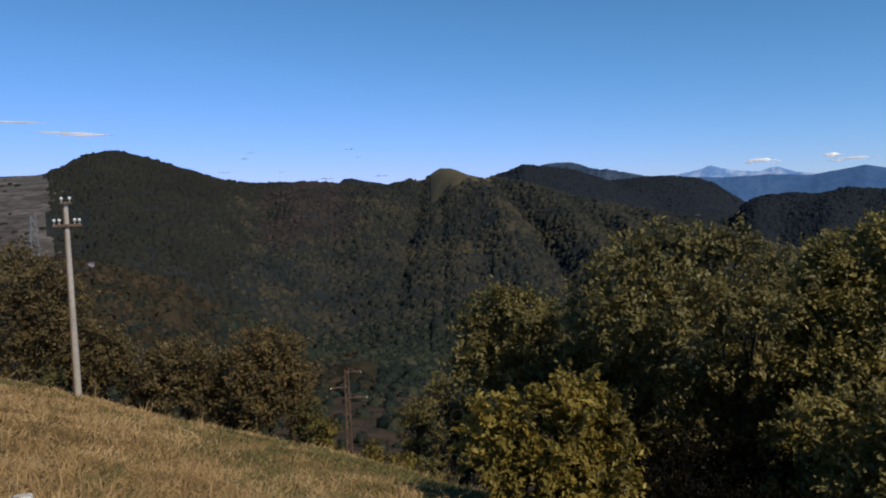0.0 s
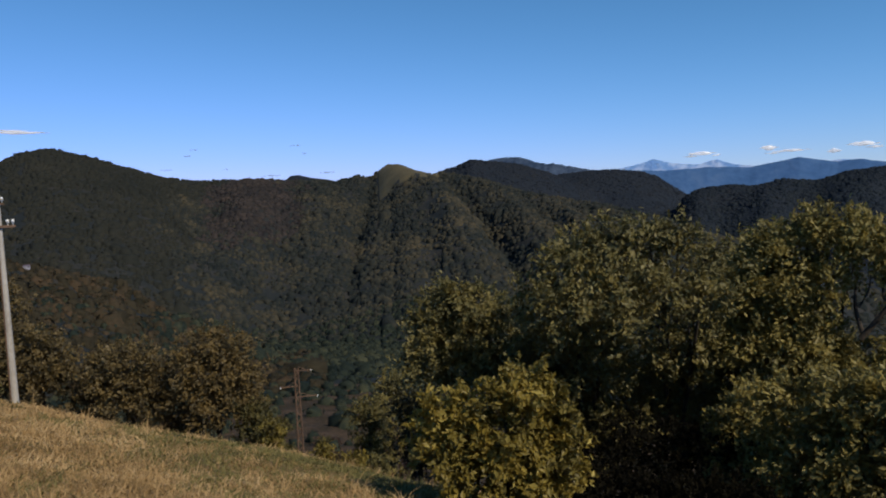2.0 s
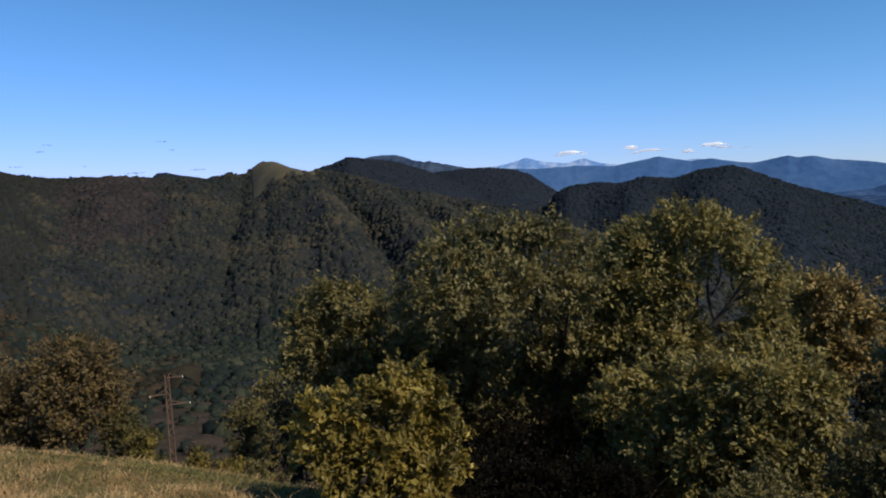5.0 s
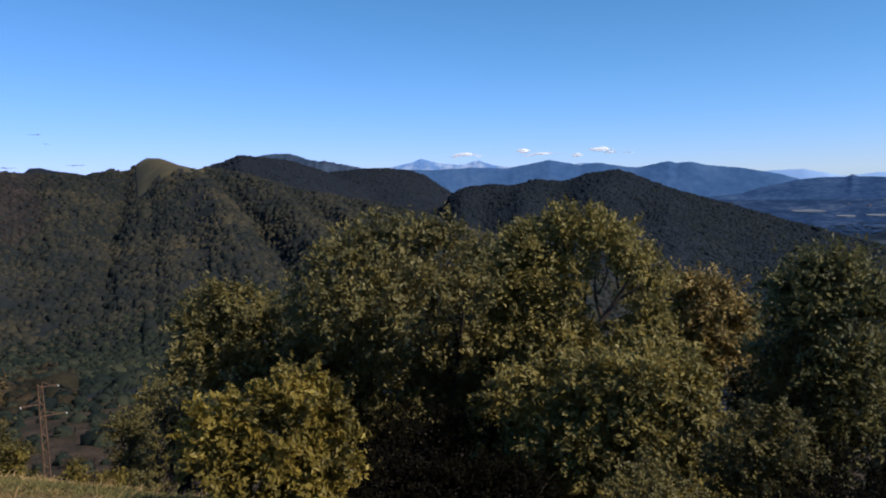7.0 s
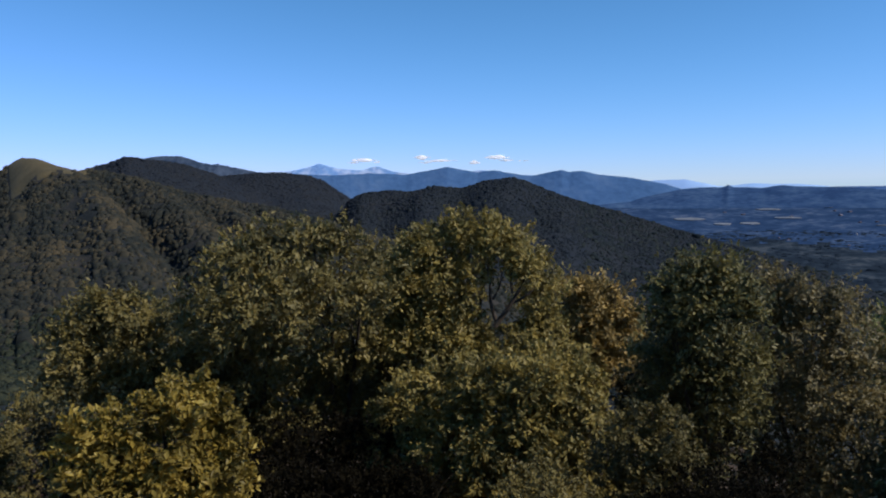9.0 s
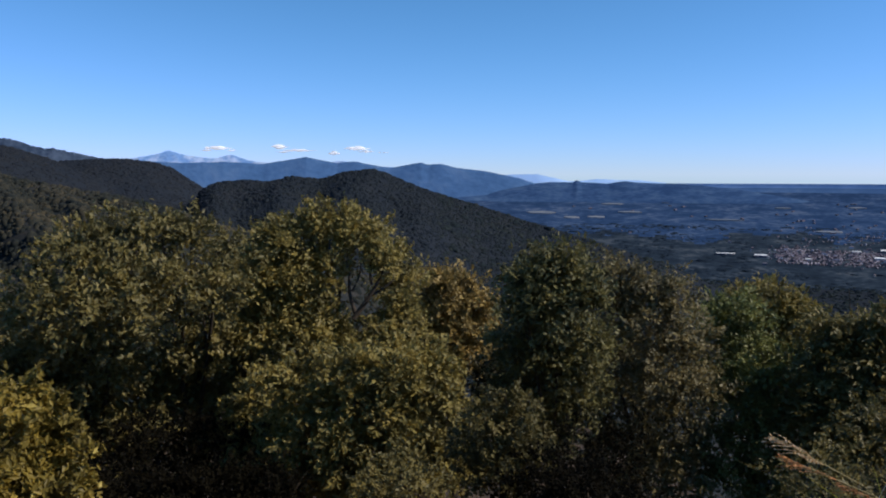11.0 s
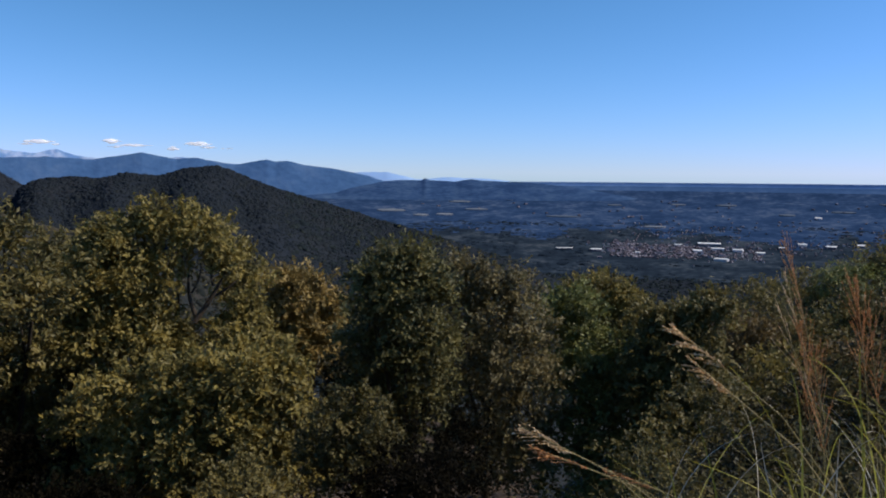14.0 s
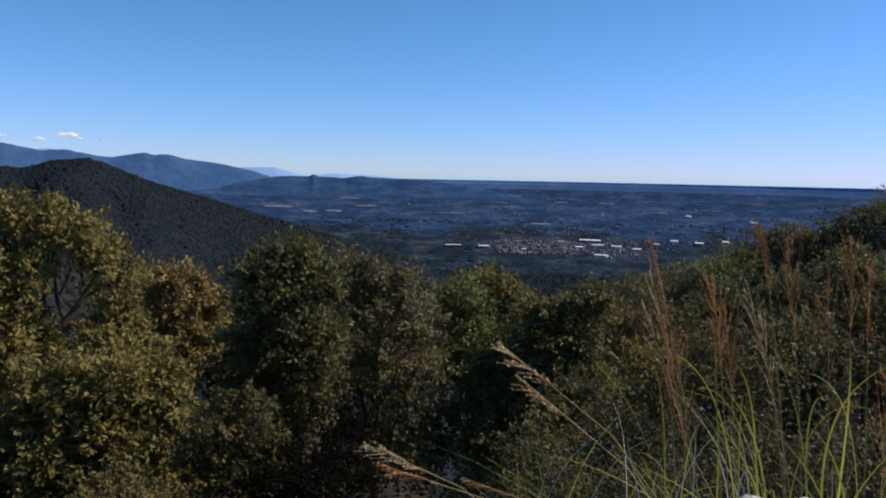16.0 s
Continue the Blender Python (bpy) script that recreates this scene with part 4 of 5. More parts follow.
    if hollow is not None:        # dark forked limbs inside the gap
        side = np.array([away[1], -away[0], 0])
        o = hollow[:3] + away * 0.9
        for k, (s0, z0_, s1, z1, w0, w1) in enumerate(((-0.35, -1.0, 0.75, 0.85, 0.10, 0.035), (-0.3, -0.8, -0.45, 0.6, 0.07, 0.03), (0.0, -0.35, 0.95, 0.25, 0.055, 0.02), (0.25, 0.1, 0.35, 1.1, 0.045, 0.018), (-0.4, -0.1, -0.1, 0.9, 0.04, 0.015))):
            a, b = o + side * s0 + [0, 0, z0_], o + side * s1 + [0, 0, z1]
            u = np.linspace(0, 1, 7)[:, None]
            cur = a + (b - a) * u + side * 0.1 * np.sin(np.pi * u) * (-1) ** k
            part("limb", mesh("limb", *tube(cur, np.linspace(w0, w1, 7), 6), BARK, smooth=True), root)
    return root


# trees on the slope below the viewpoint
leafy_tree("oak_tree", 14.6, 21, -3.0, 6.0, LEAF_OLIVE, "olive-green oak with yellowing tips on the slope", 820, 42, 0.161, 0.50, 101, boughs="oak_broad")
leafy_tree("oak_tree", 21.4, 22, -2.9, 4.6, LEAF_OLIVE, "olive-green oak with a ragged top", 620, 42, 0.161, 0.50, 102, boughs="oak_tall")
leafy_tree("chestnut_tree", 31.6, 25, -2.3, 6.2, LEAF_BRIGHT, "broad tree with olive leaves and bare inner branches", 950, 43, 0.161, 0.50, 103, boughs="chestnut", hollow=(34.6, -9.2, 0.55))
leafy_tree("chestnut_tree", 37.2, 18, -13.5, 3.6, LEAF_BRIGHT, "low leafy tree with bright olive foliage", 620, 42, 0.148, 0.45, 104, boughs="chestnut_low")
leafy_tree("chestnut_tree", 29.2, 18.5, -14, 2.6, LEAF_BRIGHT, "low leafy tree with olive foliage beside a taller one", 330, 42, 0.148, 0.45, 121, boughs="chestnut_side")
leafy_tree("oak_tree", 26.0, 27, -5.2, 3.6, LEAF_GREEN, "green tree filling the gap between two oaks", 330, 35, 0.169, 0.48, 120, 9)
leafy_tree("oak_tree", 5.4, 25, -7.0, 3.9, LEAF_OLIVE, "rounded green tree on the meadow's edge", 430, 40, 0.161, 0.46, 105, boughs="oak_low")
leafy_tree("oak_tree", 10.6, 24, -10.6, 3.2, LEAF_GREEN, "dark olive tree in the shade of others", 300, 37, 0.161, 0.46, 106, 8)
leafy_tree("yellow_bush", 8.4, 13, -13.8, 2.9, LEAF_GOLD, "bush with yellow-green autumn leaves on the slope", 420, 34, 0.128, 0.27, 107, category="bush", limbs=8, boughs="gold")
leafy_tree("oak_tree", 41.6, 30, -7.4, 4.0, LEAF_RUST, "tree with rust-coloured autumn leaves", 560, 34, 0.185, 0.5, 108, boughs="rust")
leafy_tree("hazel_bush", 46.4, 14, -16.2, 1.8, LEAF_GREEN, "small bush with brownish green leaves", 250, 36, 0.085, 0.22, 109, category="bush", limbs=6, boughs="hazel")
leafy_tree("oak_tree", 49.4, 20, -5.8, 3.6, LEAF_MOSS, "upright dark green tree", 840, 36, 0.15, 0.46, 110, boughs="upright")
leafy_tree("oak_tree", 56.3, 25, -6.9, 4.8, LEAF_DULL, "brownish green tree with a broad crown", 900, 34, 0.155, 0.48, 111, boughs="brownish")
leafy_tree("oak_tree", 64.2, 29, -8.6, 5.0, LEAF_SAGE, "green tree among brownish ones", 760, 34, 0.16, 0.46, 112, boughs="green")
leafy_tree("oak_tree", 66.0, 33, -8.3, 4.4, LEAF_BRIGHT, "green tree with yellow-green top", 480, 32, 0.18, 0.48, 113, boughs="yellow_top")
leafy_tree("oak_tree", 71.2, 27, -9.4, 3.4, LEAF_OLIVE, "low olive tree on the slope", 700, 32, 0.18, 0.46, 114, boughs="low_olive")
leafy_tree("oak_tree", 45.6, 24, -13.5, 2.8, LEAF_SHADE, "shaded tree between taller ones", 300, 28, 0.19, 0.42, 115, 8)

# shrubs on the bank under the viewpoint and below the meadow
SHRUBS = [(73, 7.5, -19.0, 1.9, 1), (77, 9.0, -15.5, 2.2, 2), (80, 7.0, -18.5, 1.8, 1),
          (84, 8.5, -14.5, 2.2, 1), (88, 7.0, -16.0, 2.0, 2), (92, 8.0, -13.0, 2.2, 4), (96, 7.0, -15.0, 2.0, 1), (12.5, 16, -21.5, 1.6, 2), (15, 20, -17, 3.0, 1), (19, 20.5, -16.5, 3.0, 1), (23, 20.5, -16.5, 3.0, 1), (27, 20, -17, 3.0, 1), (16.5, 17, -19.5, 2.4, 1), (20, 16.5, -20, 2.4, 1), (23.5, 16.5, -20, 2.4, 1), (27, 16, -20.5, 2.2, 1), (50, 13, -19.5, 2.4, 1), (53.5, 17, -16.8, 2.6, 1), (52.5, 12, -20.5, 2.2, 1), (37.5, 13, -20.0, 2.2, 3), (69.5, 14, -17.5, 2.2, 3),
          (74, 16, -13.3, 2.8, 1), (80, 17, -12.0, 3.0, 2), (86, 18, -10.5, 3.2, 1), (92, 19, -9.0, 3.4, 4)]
# left of 66 degrees most are near-black, standing in for shade
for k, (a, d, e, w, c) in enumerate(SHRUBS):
    leafy_tree("bank_shrub", a, d, e, w, (LEAF_GREEN if a > 66 else LEAF_SHADE_BLACK, LEAF_SHADE_BLACK, LEAF_SHADE if a > 66 else LEAF_SHADE_BLACK, LEAF_OLIVE, LEAF_BROWN)[0 if c == 1 else c], "dense leafy shrub on the bank", 110, 26, 0.024 + 0.0045 * d, 0.28, 150 + k, 8, category="bush", limbs=4)
HEATH = np.random.RandomState(9)
for k in range(42):
    a, d = HEATH.uniform(-13, 0.5), HEATH.uniform(48, 135)
    x, y = polar(a, d)
    e = math.degrees(math.atan2(ground_at(x, y) + HEATH.uniform(1.2, 2.6), d))
    if abs(a + 7.9) < 0.9 and d < 66:
        continue
    leafy_tree("heath_shrub", a, d, e, HEATH.uniform(2.5, 4.5), (SCRUB, LEAF_BROWN, SCRUB, LEAF_GREEN)[k % 4], "reddish-brown shrub below the meadow", 60, 16, 0.26, 0.4, 170 + k, 6, category="bush", limbs=3)

# woods on the rise beyond
RISE = [(72.5, 44, -8.4, 5.0), (76, 46, -6.7, 4.6), (79, 52, -6.0, 5.0), (81.5, 50, -5.4, 4.6), (83.5, 54, -4.3, 4.8), (85.9, 55, -2.7, 5.0), (88.0, 56, -2.9, 4.4), (90, 57, -1.4, 5.6),
        (93, 58, -0.2, 6.0), (97, 58, 1.0, 6.5), (101, 60, 2, 6.5), (70.5, 40, -9.2, 4.4), (75, 36, -9.0, 4.6), (79, 38, -8.2, 4.8), (83, 40, -7.0, 4.8), (87, 42, -5.6, 5.0),
        (91, 44, -3.8, 5.2), (96, 46, -2.0, 5.5), (78, 31, -11.4, 4.2), (83, 29, -10.0, 4.4), (88, 31, -8.4, 4.6), (93, 33, -6.6, 4.8)]
RISE_LEAVES = (LEAF_GREEN, LEAF_OLIVE, LEAF_OLIVE, LEAF_SAGE, LEAF_BRIGHT, LEAF_BROWN, LEAF_OLIVE)
for k, (a, d, e, w) in enumerate(RISE):
    leafy_tree("hillside_tree", a, d, e, w, RISE_LEAVES[k % 7], "leafy tree in the woods on the rise", 270, 26, 0.19, 0.62, 200 + k, 11, low=-0.4)

# trees past the meadow's edge
for az_, d_, e_, w_, mat_, what_, n_, own_ in ((-29.3, 42, -3.0, 4.5, LEAF_UMBER, "tall autumn tree with brown-green leaves at the meadow's edge", 620, "meadow_edge_big"), (-25.4, 40, -7.8, 3.4, LEAF_UMBER, "autumn tree with umber leaves at the meadow's edge", 330, "meadow_edge_mid"),
                                              (-20.0, 39, -9.6, 4.2, LEAF_UMBER, "pair of umber crowns grown together at the meadow's edge", 430, "meadow_edge_pair"), (-13.8, 37, -9.2, 4.0, LEAF_BROWN, "rounded brown-leaved tree at the meadow's edge", 520, "meadow_edge_round")):
    leafy_tree("meadow_edge_tree", az_, d_, e_, w_, mat_, what_, n_, 28, 0.165, 0.5, 330 + n_, boughs=own_)
for az_, d_, e_, w_ in ((-28.9, 35, -10.3, 1.3), (-10.1, 24, -16.2, 0.7), (-3.7, 21.5, -19.0, 0.9), (-6.2, 23, -18.2, 0.5), (-1.9, 20, -20.2, 1.0)):
    leafy_tree("meadow_shrub", az_, d_, e_, w_, LEAF_GOLD if w_ < 1 else LEAF_OLIVE, "small yellowing shrub at the edge of the grass", 60, 22, 0.10, 0.2, 380 + int(d_), 5, category="bush", limbs=3)
EDGE_TREES = [(-36, 48, -3.0, 8, 1), (-33, 46, -2.6, 6, 1), (-27.6, 44, -7.6, 4.0, 4), (-22.8, 40, -11.6, 3.0, 1), (-17.2, 40, -11.8, 3.4, 1),
              (-11.4, 36, -14.3, 2.4, 3), (-10.0, 34, -16.0, 1.6, 3), (-0.6, 34, -13.2, 3.0, 0), (-2.6, 33, -15.4, 2.2, 3), (1.4, 30, -14.5, 3.0, 2)]
for k, (a, d, e, w, c) in enumerate(EDGE_TREES):
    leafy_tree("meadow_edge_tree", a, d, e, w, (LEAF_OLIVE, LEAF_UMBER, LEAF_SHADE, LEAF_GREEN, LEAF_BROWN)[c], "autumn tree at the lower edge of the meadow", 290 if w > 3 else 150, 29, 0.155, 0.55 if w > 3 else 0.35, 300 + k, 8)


# ---- poles and pylon ----
def insulator(x, y, z, s=1.0):
    pts = [(x, y, z), (x, y, z + 0.10 * s), (x, y, z + 0.11 * s), (x, y, z + 0.16 * s), (x, y, z + 0.17 * s), (x, y, z + 0.24 * s), (x, y, z + 0.27 * s)]
    return tube(pts, [0.018 * s, 0.018 * s, 0.075 * s, 0.06 * s, 0.08 * s, 0.06 * s, 0.01], 10)


def concrete_pole(az, dist, top_el):
    x, y = polar(az, dist)
    gz = ground_at(x, y)
    h = dist * math.tan(math.radians(top_el)) - gz
    p = thing("utility_pole", x, y, gz - 0.15, "weathered concrete utility pole standing in the meadow", "utility pole", rz=-az)
    h += 0.15
    lean = 0.0
    part("shaft", mesh("shaft", *tube([(0, 0, 0), (lean * 0.5, 0, h * 0.5), (lean, 0, h - 0.28)], [0.135, 0.105, 0.08], 8), CONCRETE, smooth=True), p)
    arm = part("crossarm", mesh("crossarm", *box(lean, -0.14, h - 1.18, 1.04, 0.08, 0.09), RUST), p, "steel crossarm")
    top_arm = part("crossarm", mesh("crossarm", *box(lean, -0.14, h - 0.33, 0.4, 0.08, 0.07), RUST), p, "short steel top arm")
    for dx in (-0.44, -0.26, 0.27, 0.44):
        part("insulator", mesh("insulator", *insulator(lean + dx, -0.14, h - 1.13, 0.8), GLASSY, smooth=True), arm, "white porcelain insulator")
    for dx in (-0.14, 0.14):
        part("insulator", mesh("insulator", *insulator(lean + dx, -0.14, h - 0.29, 0.8), GLASSY, smooth=True), top_arm, "white porcelain insulator")
    # thin dark strip along the left side of the shaft
    part("conduit", mesh("conduit", *tube([(-0.135, -0.03, 0.3), (-0.11, -0.02, h * 0.5), (-0.085, 0, h - 0.4)], [0.03, 0.03, 0.03], 6), RUST, smooth=True), p, "dark strip down the left side")
    return p


concrete_pole(-27.15, 32.0, 1.05)


def lattice_pole(az, dist, top_el):
    x, y = polar(az, dist)
    gz = ground_at(x, y)
    h = dist * math.tan(math.radians(top_el)) - gz + 0.2
    p = thing("lattice_pole", x, y, gz - 0.2, "rusty steel lattice pole with brackets beyond the meadow", "utility pole", rz=-az)
    for sx in (-1, 1):
        part("leg", mesh("leg", *tube([(sx * 0.24, 0, 0), (sx * 0.15, 0, h)], [0.085, 0.065], 4), RUST), p)
    n = 16
    for k in range(n):
        z0, z1 = h * k / n, h * (k + 1) / n
        w0, w1 = 0.24 - 0.09 * k / n, 0.24 - 0.09 * (k + 1) / n
        s = 1 if k % 2 else -1
        part("brace", mesh("brace", *tube([(s * w0, 0.02, z0), (-s * w1, 0.02, z1)], [0.05, 0.05], 4), RUST), p)
    for zz, ln, sd in ((h - 0.25, 1.25, 1), (h - 2.55, 1.7, 1), (h - 1.6, 1.4, -1)):
        br = part("bracket", mesh("bracket", *joined([box(sd * ln / 2, -0.06, zz, ln, 0.08, 0.09), tube([(sd * 0.2, -0.06, zz + 0.35), (sd * ln * 0.7, -0.06, zz)], [0.03, 0.03], 4)]), RUST), p, "steel bracket arm")
        part("insulator", mesh("insulator", *insulator(sd * ln, -0.06, zz - 0.2, 0.85), GLASSY, smooth=True), br, "white porcelain insulator")
    return p


lattice_pole(-7.95, 64.0, -12.95)


def pylon(az, dist, top_el, base_el):
    x, y = polar(az, dist)
    gz = min(ground_at(x, y), dist * math.tan(math.radians(base_el)))
    h = dist * math.tan(math.radians(top_el)) - gz
    p = thing("power_pylon", x, y, gz, "grey steel lattice pylon on the bare hillside", "pylon", rz=20)
    w = h * 0.2
    lv = [(0, w), (0.3, w * 0.42), (0.6, w * 0.2), (1.0, w * 0.1)]
    for sx in (-1, 1):
        for sy in (-1, 1):
            part("leg", mesh("leg", *tube([(sx * q, sy * q, h * t) for t, q in lv], [0.28, 0.24, 0.2, 0.15], 4), GALV), p)
    for k in range(9):
        t0, t1 = k / 9, (k + 1) / 9
        q0, q1 = np.interp([t0, t1], [a for a, _ in lv], [b for _, b in lv])
        for side in ((1, 1, -1, 1), (1, -1, -1, -1), (1, 1, 1, -1), (-1, 1, -1, -1)):
            part("brace", mesh("brace", *tube([(side[0] * q0, side[1] * q0, h * t0), (side[2] * q1, side[3] * q1, h * t1)], [0.12, 0.12], 3), GALV), p)
    for t, ln in ((0.66, 5.2), (0.8, 4.4), (0.93, 3.4)):
        part("crossarm", mesh("crossarm", *joined([tube([(-ln, 0, h * t), (0, 0, h * t + 0.9), (ln, 0, h * t)], [0.1, 0.14, 0.1], 4), tube([(-ln, 0, h * t), (ln, 0, h * t)], [0.12, 0.12], 4)]), GALV), p)
    return p


pylon(-29.15, 760, -0.3, -2.95)


# ---- houses ----
def house_meshes(wx, wy, hh, rh):
    walls = joined([box(0, 0, hh / 2 - 1.5, wx, wy, hh + 3), ])
    o = 0.5
    rv = np.array([[-wx / 2 - o, -wy / 2 - o, hh - 0.1], [wx / 2 + o, -wy / 2 - o, hh - 0.1], [wx / 2 + o, wy / 2 + o, hh - 0.1], [-wx / 2 - o, wy / 2 + o, hh - 0.1],
                   [-wx / 2 - o, 0, hh + rh], [wx / 2 + o, 0, hh + rh]])
    rf = [[0, 1, 5], [0, 5, 4], [2, 3, 4], [2, 4, 5], [0, 4, 3], [1, 2, 5], [0, 3, 2], [0, 2, 1]]
    win = [box(px, -wy / 2 - 0.02, zz, 1.0, 0.12, 1.3) for zz in np.arange(1.6, hh - 0.6, 2.9) for px in np.linspace(-wx / 2 + 1.8, wx / 2 - 1.8, max(2, int(wx // 3.5)))]
    return mesh("wall", *walls, WALLS), mesh("roof", rv, rf, ROOFS), [mesh("window", *w, GLASSDARK) for w in win]


GLASSDARK = material("dark_window", [(0.2, (0.03, 0.035, 0.04)), (0.8, (0.06, 0.065, 0.07))], scale=0.3, rough=0.15, spec=0.5)


def house_kind(wx, wy, hh, rh, label, windows=True):
    w, r, ws = house_meshes(wx, wy, hh, rh)
    h = thing("house", 0, 0, 0, label, "house", "houses of the town in the plain")
    part("wall", w, h)
    part("roof", r, h, "clay tile roof")
    for q in ws if windows else ():
        part("window", q, h)
    return h


def shed_kind(wx, wy, hh, label):
    h = thing("warehouse", 0, 0, 0, label, "warehouse", "industrial sheds of the town")
    part("wall", mesh("wall", *box(0, 0, hh / 2 - 2, wx, wy, hh + 4), WALLS), h)
    rv = np.array([[-wx / 2 - 1, -wy / 2 - 1, hh], [wx / 2 + 1, -wy / 2 - 1, hh], [wx / 2 + 1, wy / 2 + 1, hh], [-wx / 2 - 1, wy / 2 + 1, hh], [-wx / 2 - 1, 0, hh + wy * 0.07], [wx / 2 + 1, 0, hh + wy * 0.07]])
    part("roof", mesh("roof", rv, [[0, 1, 5], [0, 5, 4], [2, 3, 4], [2, 4, 5], [0, 4, 3], [1, 2, 5], [0, 3, 2], [0, 2, 1]], METALROOF), h, "pale metal roof")
    return h


def plain_place(az, el):
    d = DROP / math.tan(math.radians(-el))
    r = float(squash(np.array(d)))
    x, y = polar(az, r)
    return x, y, ground_at(x, y)


def build_town():
    rs = np.random.RandomState(5)
    kinds = [house_kind(12, 9, 6, 2.4, "pale rendered house with a clay tile roof", False), house_kind(17, 10, 8, 2.8, "three-storey rendered house with a clay roof", False),
             house_kind(10, 10, 5.5, 2.6, "small rendered house with a hipped clay roof", False), house_kind(24, 11, 10, 3, "long apartment block with a clay roof", False)]
    for h in kinds:
        h.scale = (0.58, 0.58, 0.58)
    first = [True] * 4
    # the old centre, the modern edge and the nearer hamlets: azimuth, spread, elevation, spread, count
    for a, sa, el, se, n in ((66.8, 1.4, -5.72, 0.26, 110), (70.4, 1.8, -5.75, 0.33, 100), (74.3, 1.8, -5.6, 0.32, 46), (69.5, 3.5, -4.35, 0.2, 16), (76.5, 2.2, -4.3, 0.25, 14), (80, 2.5, -5.0, 0.35, 28), (60, 3, -4.6, 0.3, 8)):
        for _ in range(n):
            x, y, z = plain_place(a + rs.normal(0, sa), min(el + rs.normal(0, se), -1.5))
            k = rs.choice(4, p=[0.4, 0.25, 0.25, 0.1])
            m = pose(x, y, z, 0, 0, rs.choice([-70, 20]) + rs.normal(0, 12))
            if first[k]:
                kinds[k].matrix_world = m @ Matrix.Scale(0.58, 4)
                first[k] = False
            else:
                copy_thing(kinds[k], m)
    # the rest of the town and hamlets too far and small to tell their houses apart
    far, slots = [], []
    for a, sa, el, se, n, big in ((68.4, 3.2, -5.75, 0.5, 480, 0.5), (73.0, 3.0, -5.75, 0.42, 270, 0.5), (66.3, 0.9, -5.3, 0.35, 50, 0.5), (70.5, 4.0, -4.4, 0.5, 80, 0.48), (79.0, 4.0, -5.2, 0.5, 100, 0.52), (73, 8, -3.5, 0.4, 40, 0.7), (56, 6, -2.6, 0.5, 8, 0.9),
                                  (82, 5, -3.8, 0.6, 36, 0.8), (66, 8, -2.9, 0.4, 12, 0.9), (76, 8, -2.3, 0.4, 14, 1), (87, 6, -2.6, 0.6, 14, 1)):
        for _ in range(n):
            x, y, z = plain_place(a + sa * rs.uniform(-1, 1), min(el + se * rs.uniform(-1, 1) - 0.05 * abs(rs.normal()), -1.3))
            w, d, h = big * rs.uniform(10, 28), big * rs.uniform(8, 14), big * rs.uniform(3, 6.5)
            bv, bf = box(x, y, z + h / 2 - 2, w, d, h + 4)
            rv = np.array([[x - w / 2, y - d / 2, z + h], [x + w / 2, y - d / 2, z + h], [x + w / 2, y + d / 2, z + h], [x - w / 2, y + d / 2, z + h], [x - w / 2, y, z + h + 1.8], [x + w / 2, y, z + h + 1.8]])
            far += [(bv, bf), (rv, np.array([[0, 1, 5, 4], [2, 3, 4, 5]]))]
            slots += [0] * 6 + [1] * 2
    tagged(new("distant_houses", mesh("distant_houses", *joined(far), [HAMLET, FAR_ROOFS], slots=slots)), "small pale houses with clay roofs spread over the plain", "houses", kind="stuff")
    sheds = [(72.4, -5.22, 118, 40, 10), (71.6, -5.75, 60, 34, 9), (74.4, -5.6, 70, 30, 9), (75.9, -5.75, 78, 32, 9), (73.3, -6.3, 60, 30, 8), (61.8, -5.83, 90, 20, 7), (64.2, -5.9, 56, 34, 9), (78.6, -5.0, 66, 34, 9),
             (80.4, -5.1, 84, 40, 10), (77.3, -5.3, 50, 24, 8), (82.2, -4.9, 70, 40, 9), (73.0, -5.55, 80, 26, 9), (70.2, -5.35, 36, 20, 8), (67.3, -6.0, 34, 18, 7), (79.5, -3.1, 70, 40, 9), (84, -3.4, 90, 40, 9)]
    for a, e, wx, wy, hh in sheds:
        s = shed_kind((0.66 if a < 75 else 0.4) * wx * rs.uniform(0.7, 1.15), wy, 0.8 * hh, "industrial shed with a pale metal roof")
        x, y, z = plain_place(a, e)
        s.matrix_world = pose(x, y, z, 0, 0, -a + rs.normal(0, 8))


build_town()


def field(az, el, wa, de):
    """A pale open field lying on the plain."""
    n = 9
    rs = np.random.RandomState(int(abs(az * 100)))
    v = []
    for k in range(n):
        t = 2 * math.pi * k / n
        x, y, z = plain_place(az + wa * math.cos(t) * rs.uniform(0.75, 1.0), el + de * math.sin(t) * rs.uniform(0.7, 1.0))
        v.append((x, y, z + 4))
    low = [(x, y, z - 9) for x, y, z in v]
    f = [[0, k, k + 1] for k in range(1, n - 1)]
    q = [[k, n + k, n + (k + 1) % n] for k in range(n)] + [[k, n + (k + 1) % n, (k + 1) % n] for k in range(n)]
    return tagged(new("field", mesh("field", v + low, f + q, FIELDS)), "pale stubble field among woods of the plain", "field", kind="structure")


